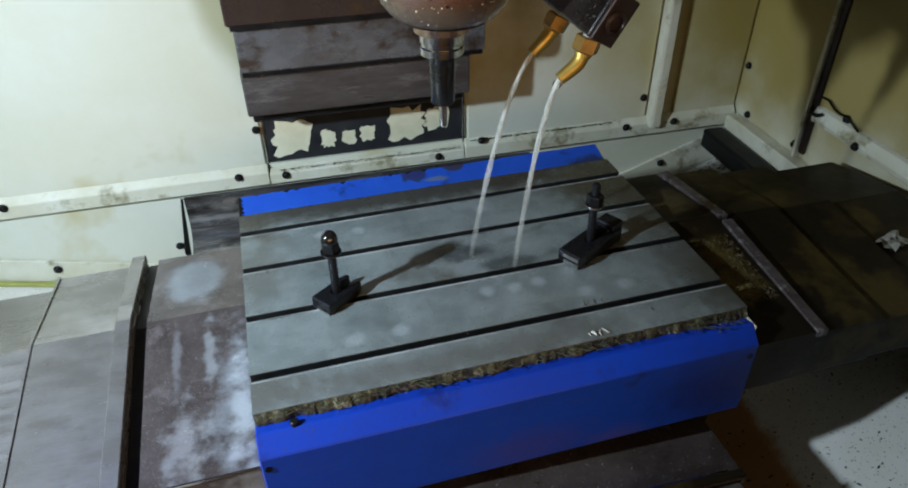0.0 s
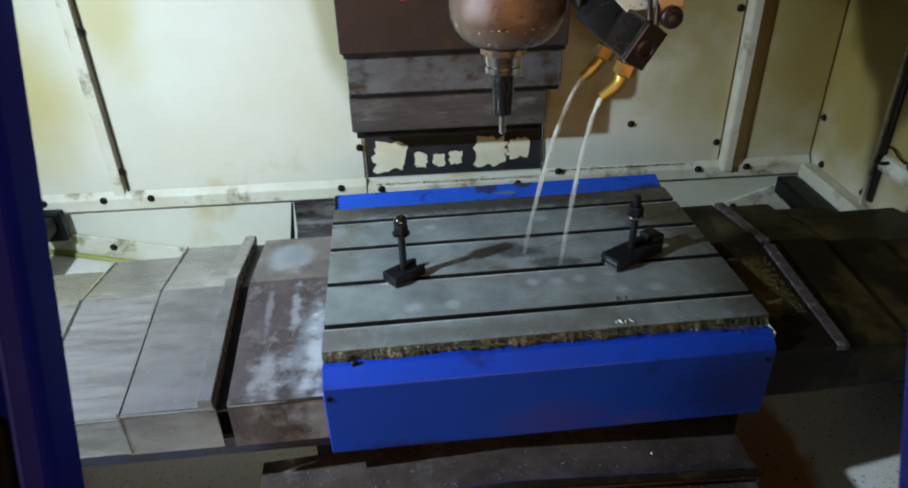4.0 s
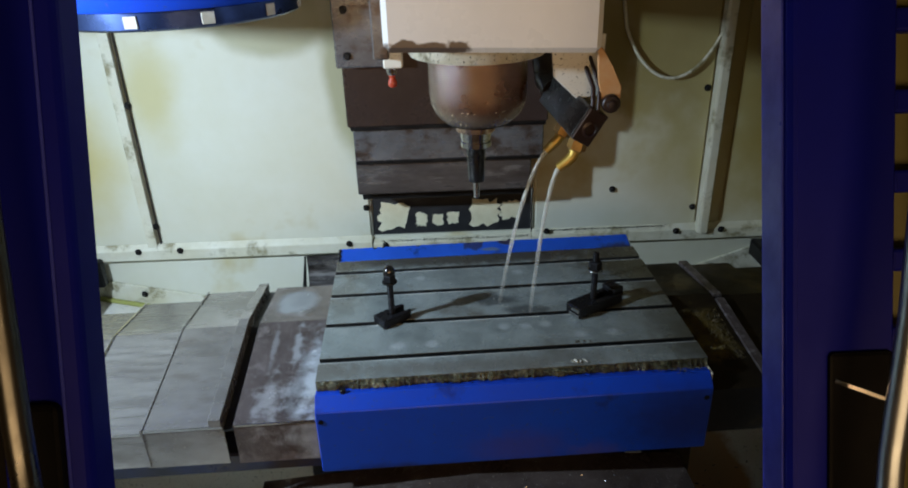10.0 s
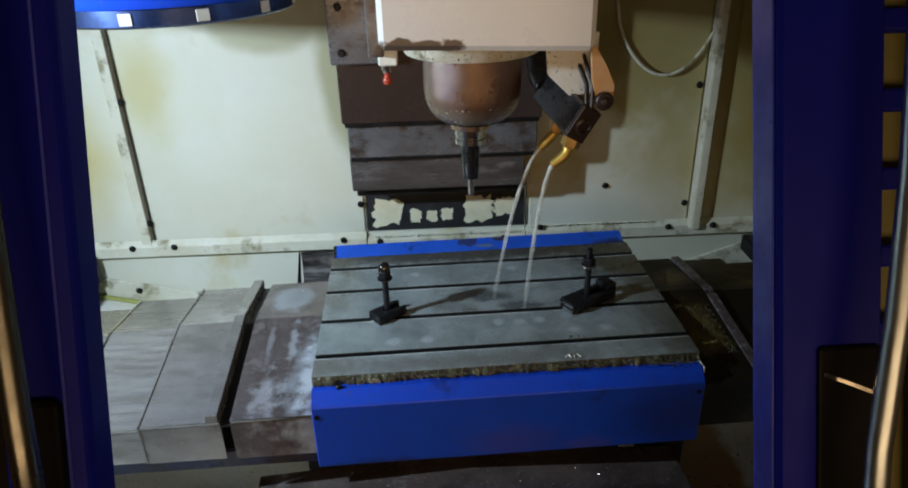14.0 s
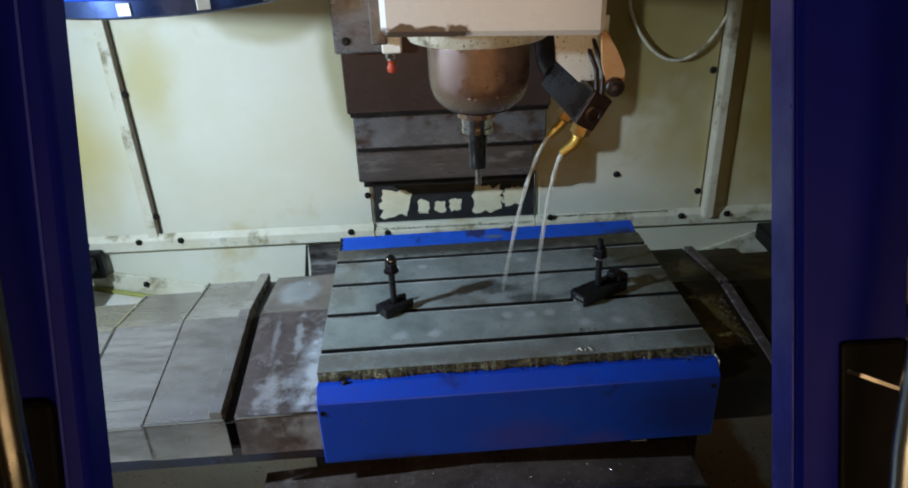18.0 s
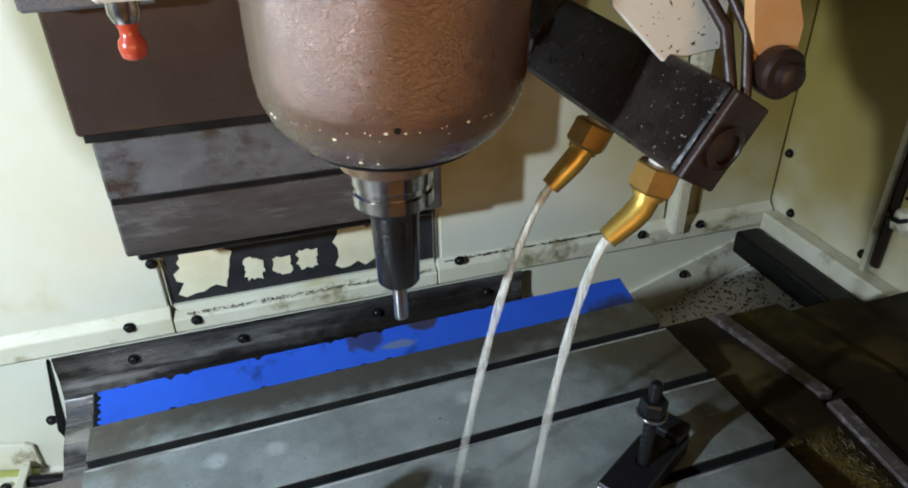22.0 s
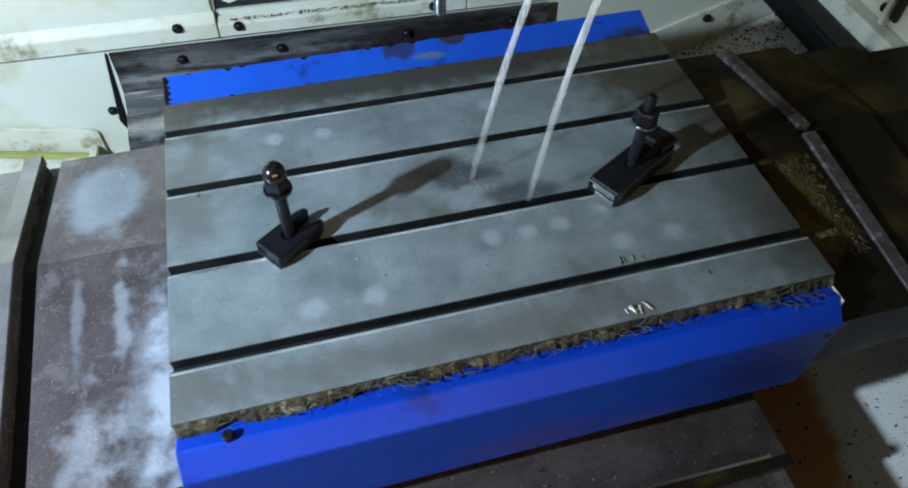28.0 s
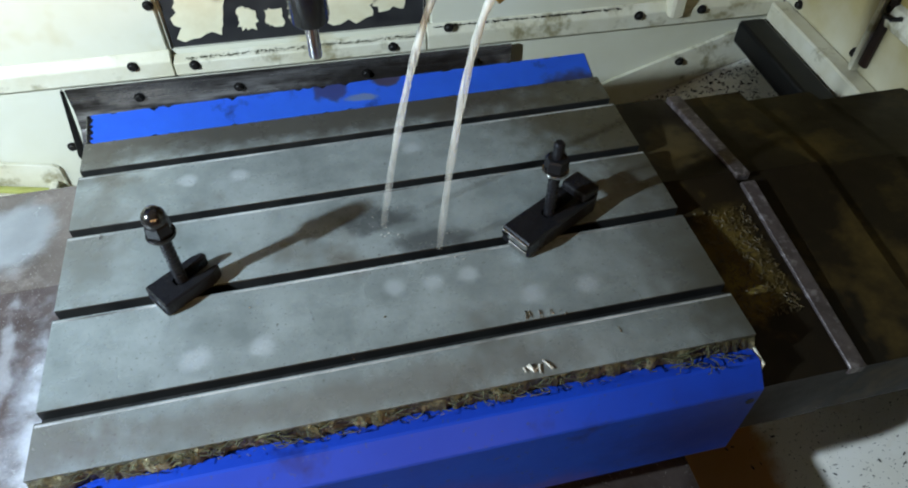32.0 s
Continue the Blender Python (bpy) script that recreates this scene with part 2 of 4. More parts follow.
blots(TABLE, [((u, v, 0), (r, r * 0.95, 0.05), PALE_SPOT, 0.65, 0.7, 0.9) for u, v, r in ((0.134, 0.089, 0.018), (0.194, 0.088, 0.017), (0.122, 0.335, 0.015), (0.18, 0.333, 0.014), (0.327, 0.130, 0.015), (0.367, 0.132, 0.014), (0.403, 0.132, 0.015), (0.459, 0.092, 0.016), (0.519, 0.093, 0.017), (0.383, 0.338, 0.015), (0.32, 0.22, 0.008))]
      + [((0.323, 0.227, 0), (0.055, 0.026, 0.05), (0.045, 0.05, 0.05), 0.75, 0.6, 1.0), ((0.377, 0.184, 0), (0.055, 0.024, 0.05), (0.05, 0.055, 0.055), 0.7, 0.6, 1.0),
         # darker towards the right end, the rear edge and the left side
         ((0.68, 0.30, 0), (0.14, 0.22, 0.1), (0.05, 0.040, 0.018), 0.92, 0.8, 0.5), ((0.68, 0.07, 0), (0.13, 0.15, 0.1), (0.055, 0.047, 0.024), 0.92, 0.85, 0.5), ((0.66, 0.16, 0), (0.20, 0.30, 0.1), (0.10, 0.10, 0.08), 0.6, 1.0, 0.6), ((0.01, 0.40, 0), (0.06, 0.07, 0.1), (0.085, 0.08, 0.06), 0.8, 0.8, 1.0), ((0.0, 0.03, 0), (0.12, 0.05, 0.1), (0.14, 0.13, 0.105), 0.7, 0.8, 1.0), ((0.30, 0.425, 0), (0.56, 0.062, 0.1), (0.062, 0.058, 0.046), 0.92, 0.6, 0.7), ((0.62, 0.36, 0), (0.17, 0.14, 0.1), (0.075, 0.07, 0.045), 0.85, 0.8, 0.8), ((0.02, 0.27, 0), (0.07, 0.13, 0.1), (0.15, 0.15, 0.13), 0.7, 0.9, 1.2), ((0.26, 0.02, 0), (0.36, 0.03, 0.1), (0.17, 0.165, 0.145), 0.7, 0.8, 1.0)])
# pale colour carries the highlight along the front lip of each slot
EDGE = mat("slot_edge_highlight", (0.66, 0.69, 0.68), (0.25, 0.27, 0.26), 0.3, 0.3, scale=22, spread=0.08, stain=(0.10, 0.10, 0.09), stain_amount=0.5, stain_scale=9, stretch=(0.4, 1, 1))
# near-black fill painting the shade in the T-slots and the cover gap
SLOT = mat("recess_shade_dark", (0.016, 0.017, 0.017), (0.03, 0.03, 0.028), 0.45, 0.3, scale=30, spec=0.2)
COVER = mat("steel_cover", (0.37, 0.35, 0.32), (0.215, 0.20, 0.18), 0.25, 0.6, scale=16.0, stain=(0.24, 0.215, 0.19), stain_amount=0.3, stain_scale=24, bump=0.2, bump_scale=200, stretch=(0.5, 1.2, 1))
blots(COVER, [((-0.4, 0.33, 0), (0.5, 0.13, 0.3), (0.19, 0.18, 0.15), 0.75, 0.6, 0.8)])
# copy of the cover steel, base colour raised for the second segment's glare
COVER_GLARE = mat("brushed_glare_cover", (0.47, 0.45, 0.42), (0.26, 0.245, 0.225), 0.22, 0.65, scale=30.0, stain=(0.24, 0.22, 0.20), stain_amount=0.35, stain_scale=18, bump=0.18, bump_scale=90, stretch=(0.25, 3.0, 1))
blots(COVER_GLARE, [((-0.4, 0.33, 0), (0.5, 0.13, 0.3), (0.17, 0.16, 0.135), 0.8, 0.6, 0.8)])
COVER_STAINED = mat("milky_stained_cover", (0.125, 0.103, 0.096), (0.065, 0.051, 0.046), 0.20, 0.3, scale=14.0, stain=(0.165, 0.14, 0.135), stain_amount=0.4, stain_scale=26, speck=(0.30, 0.29, 0.285), speck_scale=600, speck_amount=0.33, bump=0.4, bump_scale=150)
blots(COVER_STAINED, [((-0.075, 0.322, -0.03), (0.052, 0.080, 0.2), (0.30, 0.34, 0.38), 0.7, 0.5, 0.5), ((-0.066, 0.330, -0.03), (0.034, 0.058, 0.2), (0.17, 0.19, 0.21), 0.7, 0.8, 0.7), ((-0.022, 0.06, -0.04), (0.050, 0.16, 0.2), (0.40, 0.43, 0.46), 0.75, 1.0, 1.9), ((-0.015, 0.05, -0.04), (0.022, 0.10, 0.2), (0.60, 0.64, 0.68), 0.7, 1.0, 2.0), ((-0.085, 0.02, -0.04), (0.034, 0.07, 0.2), (0.38, 0.38, 0.39), 0.7, 0.9, 2.4), ((-0.052, 0.13, -0.04), (0.010, 0.10, 0.2), (0.36, 0.37, 0.38), 0.7, 0.9, 2.2), ((-0.095, 0.15, -0.04), (0.008, 0.08, 0.2), (0.28, 0.28, 0.29), 0.6, 0.9, 2.0), ((-0.005, -0.036, -0.09), (0.05, 0.02, 0.08), (0.36, 0.40, 0.43), 0.7, 0.9, 1.0)])
LIP = mat("mauve_worn_lip", (0.12, 0.10, 0.098), (0.06, 0.048, 0.045), 0.4, 0.3, scale=40, stain=(0.24, 0.22, 0.22), stain_amount=0.35, stain_scale=70, bump=0.4, bump_scale=200)
COVER_DIRTY = mat("stained_steel_cover", (0.16, 0.13, 0.115), (0.065, 0.048, 0.040), 0.22, 0.5, scale=12.0, stain=(0.32, 0.31, 0.30), stain_amount=0.3, stain_scale=5, bump=0.25, bump_scale=90, speck=(0.40, 0.38, 0.35), speck_scale=240, speck_amount=0.2)
COVER_RUST = mat("oily_brown_cover", (0.017, 0.012, 0.006), (0.009, 0.006, 0.003), 0.45, 0.0, scale=7.0, stain=(0.07, 0.046, 0.012), stain_amount=0.3, stain_scale=6, bump=0.12, bump_scale=70, spec=0.2)
blots(COVER_RUST, [((0.70, 0.11, -0.03), (0.05, 0.10, 0.1), (0.12, 0.085, 0.02), 0.85, 0.7, 1.6), ((0.72, 0.30, -0.03), (0.05, 0.06, 0.1), (0.10, 0.075, 0.03), 0.6, 0.8, 1.6), ((0.695, 0.075, -0.03), (0.025, 0.04, 0.1), (0.26, 0.20, 0.05), 0.6, 0.8, 1.8)])
COLUMN_BROWN = mat("oily_column_panel", (0.10, 0.068, 0.056), (0.045, 0.029, 0.023), 0.25, 0.5, scale=4.0, stain=(0.095, 0.058, 0.028), stain_amount=0.2, stain_scale=9, bump=0.12, spec=0.35)
COLUMN_GREY = mat("grey_column_panel", (0.21, 0.215, 0.225), (0.11, 0.105, 0.105), 0.28, 0.55, scale=9.0, stain=(0.065, 0.040, 0.026), stain_amount=0.5, stain_scale=12, bump=0.12, stretch=(1.4, 1, 2.2))
COLUMN_DARK = mat("dark_column_panel", (0.13, 0.12, 0.115), (0.06, 0.05, 0.046), 0.34, 0.5, scale=9.0, stain=(0.20, 0.19, 0.18), stain_amount=0.25, stain_scale=16, bump=0.15, stretch=(0.7, 1, 3))
BLACK_SHEET = mat("black_splash_sheet", (0.30, 0.29, 0.285), (0.05, 0.044, 0.04), 0.28, 0.8, scale=13.0, stain=(0.50, 0.49, 0.48), stain_amount=0.35, stain_scale=9, bump=0.8, bump_scale=22, stretch=(0.35, 3, 3), spread=0.10)
# gloss streaks and the bright left fold are painted in as blots
blots(BLACK_SHEET, [((0.45, -0.04, 0.91), (0.34, 0.06, 0.06), (0.05, 0.038, 0.03), 0.85, 0.6, 0.9), ((0.20, -0.03, 0.895), (0.34, 0.03, 0.010), (0.03, 0.026, 0.024), 0.85, 0.6, 1.2), ((0.02, -0.022, 0.93), (0.14, 0.03, 0.018), (0.42, 0.40, 0.38), 0.75, 0.8, 1.4), ((-0.06, -0.09, 0.86), (0.10, 0.03, 0.03), (0.50, 0.49, 0.48), 0.8, 0.8, 1.2)])
BLACK = mat("black_oxide", (0.006, 0.006, 0.0065), (0.013, 0.013, 0.013), 0.42, 0.4, scale=20, bump=0.1, spec=0.25)
BLACK_PLASTIC = mat("wet_black_block", (0.010, 0.008, 0.007), (0.028, 0.020, 0.015), 0.28, 0.1, scale=15, speck=(0.20, 0.19, 0.18), speck_scale=420, speck_amount=0.20, bump=0.3, bump_scale=160)
STEEL = mat("bright_steel", (0.62, 0.60, 0.57), (0.48, 0.46, 0.44), 0.2, 1.0, scale=14, bump=0.03)
SPINDLE_FACE = mat("oily_ground_face", (0.50, 0.36, 0.26), (0.34, 0.22, 0.15), 0.28, 0.9, scale=18, bump=0.05)
TOOL = mat("dark_tool_steel", (0.09, 0.085, 0.08), (0.045, 0.045, 0.045), 0.24, 0.9, scale=14)
NOSE = mat("oily_brown_spindle_nose", (0.19, 0.075, 0.025), (0.095, 0.038, 0.016), 0.22, 0.5, scale=9, stain=(0.25, 0.09, 0.02), stain_amount=0.3, stain_scale=7, bump=0.52, bump_scale=480, coat=1.0)
NOSE.node_tree.nodes["Principled BSDF"].inputs["Coat Roughness"].default_value = 0.2
NOSE.node_tree.nodes["Principled BSDF"].inputs["Coat IOR"].default_value = 1.8
blots(NOSE, [((0.322, -0.59, 1.474), (0.12, 0.12, 0.030), (0.16, 0.095, 0.04), 0.9, 0.18, 0.25), ((0.26, -0.62, 1.56), (0.04, 0.06, 0.05), (0.16, 0.10, 0.07), 0.6, 0.9, 1.0)])
NOSE_DARK = mat("oily_dark_brown", (0.035, 0.017, 0.012), (0.018, 0.009, 0.007), 0.42, 0.1, scale=20, bump=0.25, bump_scale=150)
BRASS_DARK = mat("tarnished_brass", (0.40, 0.23, 0.06), (0.22, 0.12, 0.03), 0.4, 0.7, scale=30, bump=0.15)
DISC = mat("dark_blue_gloss", (0.05, 0.08, 0.20), (0.025, 0.04, 0.11), 0.3, 0.85, scale=14, bump=0.06)
MUSTARD = mat("mustard_sludge", (0.085, 0.060, 0.014), (0.03, 0.02, 0.006), 0.5, 0.0, scale=80, bump=0.5, bump_scale=200)
BRASS = mat("brass", (0.66, 0.46, 0.12), (0.46, 0.30, 0.06), 0.38, 0.75, scale=20, bump=0.1)
ORANGE = mat("faded_orange_arm", (0.62, 0.27, 0.06), (0.66, 0.40, 0.20), 0.5, scale=14, bump=0.1)
CHROME = mat("chrome", (0.42, 0.47, 0.52), (0.34, 0.38, 0.42), 0.33, 1.0, scale=5)
DULL_CHROME = mat("dull_chrome", (0.20, 0.20, 0.19), (0.12, 0.12, 0.11), 0.3, 1.0, scale=9)
RECESS = mat("black_recess", (0.004, 0.004, 0.005), (0.006, 0.006, 0.007), 0.6, scale=20, spec=0.1)
# lighter navy puts the lamp-lit line of the door edges into colour
LIT_NAVY = mat("lit_navy_edge", (0.06, 0.08, 0.60), (0.03, 0.04, 0.42), 0.35, scale=14)
SWARF = mat("swarf_and_sludge", (0.075, 0.075, 0.036), (0.022, 0.022, 0.012), 0.5, 0.2, scale=160, stain=(0.22, 0.22, 0.13), stain_amount=0.3, stain_scale=60, bump=0.8, bump_scale=180)
PLATE_BLACK = mat("black_label_paint", (0.018, 0.018, 0.02), (0.03, 0.03, 0.03), 0.45, scale=20)
PALE = mat("bare_cream_patch", (0.74, 0.70, 0.50), (0.66, 0.60, 0.40), 0.5, scale=20)
YELLOW = mat("yellow_sheet", (0.16, 0.15, 0.045), (0.13, 0.12, 0.035), 0.5, scale=10)
RED = mat("red_cap", (0.46, 0.065, 0.03), (0.30, 0.04, 0.02), 0.3, scale=20)
FLOOR = mat("workshop_floor_paint", (0.30, 0.22, 0.13), (0.22, 0.16, 0.10), 0.6, scale=4, bump=0.1)
PLASTER = mat("plain_plaster", (0.48, 0.43, 0.34), (0.42, 0.37, 0.28), 0.8, scale=3, bump=0.1)
GLASS_DARK = mat("dark_window", (0.012, 0.011, 0.010), (0.016, 0.014, 0.012), 0.12, 0.0, scale=3, spec=0.2)
BOLT = mat("black_bolt", (0.012, 0.012, 0.012), (0.025, 0.022, 0.02), 0.45, 0.5, scale=40, spec=0.3)
TAG = mat("pale_tag", (0.62, 0.60, 0.52), (0.5, 0.47, 0.38), 0.5, scale=30)
STRAP = mat("blue_black_steel", (0.022, 0.023, 0.027), (0.013, 0.013, 0.015), 0.32, 0.5, scale=25, bump=0.1, spec=0.35)
GREEN_SWARF = mat("pale_green_swarf", (0.20, 0.21, 0.115), (0.055, 0.06, 0.028), 0.45, 0.3, scale=200)
GREEN_STRIP = mat("yellow_green_sealant", (0.36, 0.38, 0.10), (0.30, 0.30, 0.07), 0.5, scale=30, bump=0.2)


def water_material():
    m = bpy.data.materials.new("coolant")
    m.use_nodes = True
    n, l = m.node_tree.nodes, m.node_tree.links
    b = n["Principled BSDF"]
    b.inputs["Base Color"].default_value = (0.92, 0.95, 0.88, 1)
    b.inputs["Roughness"].default_value = 0.25
    b.inputs["Transmission Weight"].default_value = 0.45
    b.inputs["IOR"].default_value = 1.33
    clear = n.new("ShaderNodeBsdfTransparent")
    blend = n.new("ShaderNodeMixShader")
    tc, nz = n.new("ShaderNodeTexCoord"), n.new("ShaderNodeTexNoise")
    nz.inputs["Scale"].default_value = 160
    r = n.new("ShaderNodeMapRange")
    r.inputs["From Min"].default_value, r.inputs["From Max"].default_value = 0.35, 0.65
    r.inputs["To Min"].default_value, r.inputs["To Max"].default_value = 0.35, 0.95
    mp = n.new("ShaderNodeMapping")
    mp.inputs["Scale"].default_value = (2.2, 2.2, 0.10)
    l.new(tc.outputs["Object"], mp.inputs["Vector"])
    l.new(mp.outputs["Vector"], nz.inputs["Vector"])
    l.new(nz.outputs["Fac"], r.inputs["Value"])
    sp, fade, mul = n.new("ShaderNodeSeparateXYZ"), n.new("ShaderNodeMapRange"), n.new("ShaderNodeMath")
    l.new(tc.outputs["Object"], sp.inputs[0])
    fade.inputs["From Min"].default_value, fade.inputs["From Max"].default_value = 1.13, 1.40
    fade.inputs["To Min"].default_value, fade.inputs["To Max"].default_value = 0.12, 1.25
    l.new(sp.outputs["Z"], fade.inputs["Value"])
    mul.operation = "MULTIPLY"
    l.new(r.outputs["Result"], mul.inputs[0])
    l.new(fade.outputs["Result"], mul.inputs[1])
    l.new(mul.outputs[0], blend.inputs[0])
    l.new(clear.outputs[0], blend.inputs[1])
    l.new(b.outputs[0], blend.inputs[2])
    l.new(blend.outputs[0], n["Material Output"].inputs[0])
    return m


COOLANT = water_material()


# mesh helpers
def mesh_of(bm, name, material, smooth=None):
    bmesh.ops.recalc_face_normals(bm, faces=bm.faces)
    me = bpy.data.meshes.new(name)
    bm.to_mesh(me)
    bm.free()
    me.materials.append(material)
    if smooth is not None:
        for p in me.polygons:
            p.use_smooth = True
        me.set_sharp_from_angle(angle=radians(smooth))
    return me


def thing(name, m, label, category, group="", kind=""):
    ob = new(name)
    ob.empty_display_size = 0.05
    ob.matrix_world = m
    return tagged(ob, label, category, group, kind)


def part(name, bm, material, parent=None, label="", smooth=None):
    ob = new(name, mesh_of(bm, name, material, smooth))
    if parent is not None:
        ob.parent = parent
    return tagged(ob, label)


def shared(name, me, parent, m):
    ob = new(name, me)
    ob.parent = parent
    ob.matrix_basis = m
    return ob


def box(x0, x1, y0, y1, z0, z1, bevel=0.0, seg=2):
    bm = bmesh.new()
    vs = [bm.verts.new(p) for p in product((x0, x1), (y0, y1), (z0, z1))]
    for f in ((0, 1, 3, 2), (4, 6, 7, 5), (0, 4, 5, 1), (2, 3, 7, 6), (0, 2, 6, 4), (1, 5, 7, 3)):
        bm.faces.new([vs[i] for i in f])
    if bevel:
        bmesh.ops.bevel(bm, geom=bm.edges[:], offset=bevel, segments=seg, affect="EDGES", profile=0.5)
    return bm


def prism(profile, a, b, axis="x", bevel=0.0):
    """A closed outline of (p, q) drawn out from a to b along the axis."""
    bm = bmesh.new()
    place = {"x": lambda s, p, q: (s, p, q), "y": lambda s, p, q: (p, s, q), "z": lambda s, p, q: (p, q, s)}[axis]
    ends = [[bm.verts.new(place(s, p, q)) for p, q in profile] for s in (a, b)]
    for e in ends:
        bm.faces.new(e)
    k = len(profile)
    for i in range(k):
        bm.faces.new((ends[0][i], ends[0][(i + 1) % k], ends[1][(i + 1) % k], ends[1][i]))
    if bevel:
        bmesh.ops.bevel(bm, geom=bm.edges[:], offset=bevel, segments=1, affect="EDGES")
    return bm


def lathe(outline, n=48, m=None):
    """A round body from (radius, z) pairs."""
    bm = bmesh.new()
    rings = [[bm.verts.new((r * math.cos(2 * math.pi * i / n), r * math.sin(2 * math.pi * i / n), z)) for i in range(n)] for r, z in outline]
    for a, b in zip(rings, rings[1:]):
        for i in range(n):
            bm.faces.new((a[i], a[(i + 1) % n], b[(i + 1) % n], b[i]))
    bm.faces.new(rings[0])
    bm.faces.new(rings[-1])
    if m is not None:
        bm.transform(m)
    return bm


def tube(points, radii, n=12):
    """A round pipe along points."""
    bm = bmesh.new()
    pts = [Vector(p) for p in points]
    rad = radii if isinstance(radii, (list, tuple)) else [radii] * len(pts)
    rings, up = [], Vector((0.3, 0.9, 0.2)).normalized()
    for i, p in enumerate(pts):
        d = (pts[min(i + 1, len(pts) - 1)] - pts[max(i - 1, 0)]).normalized()
        u = d.cross(up).normalized()
        v = d.cross(u)
        rings.append([bm.verts.new(p + rad[i] * (math.cos(2 * math.pi * k / n) * u + math.sin(2 * math.pi * k / n) * v)) for k in range(n)])
    for a, b in zip(rings, rings[1:]):
        for k in range(n):
            bm.faces.new((a[k], a[(k + 1) % n], b[(k + 1) % n], b[k]))
    bm.faces.new(rings[0])
    bm.faces.new(rings[-1])
    return bm


def joined(*bms):
    out = bmesh.new()
    for b in bms:
        me = bpy.data.meshes.new("join")
        b.to_mesh(me)
        b.free()
        out.from_mesh(me)
        bpy.data.meshes.remove(me)
    return out


def turned(bm, m):
    bm.transform(m)
    return bm


BOLT_MESH = mesh_of(joined(lathe([(0.0085, 0.0), (0.0085, 0.0015)], 16), lathe([(0.0062, 0.0015), (0.0060, 0.006), (0.0048, 0.0072)], 12)), "bolt", BOLT, 40)


def bolt(parent, x, y, z, facing="-y"):
    turn = {"-y": (90, 0, 0), "-x": (0, -90, 0), "+x": (0, 90, 0), "+z": (0, 0, 0)}[facing]
    return shared("bolt", BOLT_MESH, parent, pose(x, y, z, *turn))


def structure(name, bm, material, label, category, smooth=None):
    return tagged(part(name, bm, material, None, label, smooth), "", category, "", "structure")


# ---- the enclosure ----
X_L, X_R, Z_SILL, Z_TOP = -0.74, 1.140, 0.962, 2.15
wall_back = structure("wall_back", joined(box(-0.80, 0.062, 0.0, 0.04, 0.60, Z_TOP), box(0.48, 1.23, 0.0, 0.04, 0.60, Z_TOP), box(0.062, 0.48, 0.0, 0.04, 0.60, 1.0), box(0.062, 0.48, 0.012, 0.04, 1.0, Z_TOP)), CREAM, "cream painted sheet-metal back wall of the machine enclosure, yellow stains and painted shade", "wall")
# raised panels and lip of the back wall
part("panel", box(-0.483, 0.058, -0.006, -0.0005, 0.985, 2.1, 0.002, 1), CREAM, wall_back)
part("panel", box(-0.735, -0.495, -0.006, -0.0005, 0.985, 2.1, 0.002, 1), CREAM, wall_back)
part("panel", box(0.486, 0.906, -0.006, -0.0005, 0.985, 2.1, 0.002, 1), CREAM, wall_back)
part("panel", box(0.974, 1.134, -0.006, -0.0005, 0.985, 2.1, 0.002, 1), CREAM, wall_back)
part("lip", prism([(-0.007, 1.004), (-0.019, 0.99), (-0.019, 0.962), (-0.0005, 0.962), (-0.0005, 1.004)], -0.735, 0.06, "x", 0.0015), CREAM_STRIP, wall_back, "cream folded sill lip with grime along it")
part("lip", prism([(-0.007, 1.004), (-0.019, 0.99), (-0.019, 0.962), (-0.0005, 0.962), (-0.0005, 1.004)], 0.478, 1.134, "x", 0.0015), CREAM_STRIP, wall_back, "cream folded sill lip with grime along it")
part("lip", prism([(-0.004, 0.992), (-0.019, 0.985), (-0.019, 0.962), (-0.0005, 0.962), (-0.0005, 0.992)], 0.062, 0.476, "x", 0.0015), CREAM_STRIP, wall_back, "cream folded sill lip with grime along it")
part("upright_strip", prism([(0.908, -0.0062), (0.908, -0.031), (0.914, -0.034), (0.932, -0.034), (0.932, -0.0062)], 0.985, 2.1, "z", 0.001), CREAM_STRIP, wall_back, "cream upright angle strip")
part("seam_strip", prism([(-0.523, -0.0062), (-0.520, -0.014), (-0.4965, -0.014), (-0.4945, -0.0062)], 0.985, 2.1, "z", 0.001), CREAM_STRIP, wall_back, "cream folded seam strip")
part("seam", box(-0.4898, -0.4872, -0.009, -0.0005, 0.985, 2.1, 0.001, 1), NOSE_DARK, wall_back, "dark sealed panel seam")
for bx, bz in ((-0.438, 1.0), (-0.545, 1.0), (-0.68, 1.0), (0.0, 1.0), (0.051, 1.082), (0.682, 1.107), (0.855, 1.0), (0.974, 1.0), (0.514, 1.002), (0.094, 0.98), (0.418, 0.976)):
    bolt(wall_back, bx, -0.019 if bz < 1.01 else -0.006, bz - (0.012 if bz == 1.0 else 0))
for bx, bz in ((-0.489, 1.054), (-0.489, 1.368), (-0.489, 1.68)):
    bolt(wall_back, bx, -0.010, bz)
for bz in (1.05, 1.36, 1.67):
    bolt(wall_back, 0.895, -0.0062, bz)

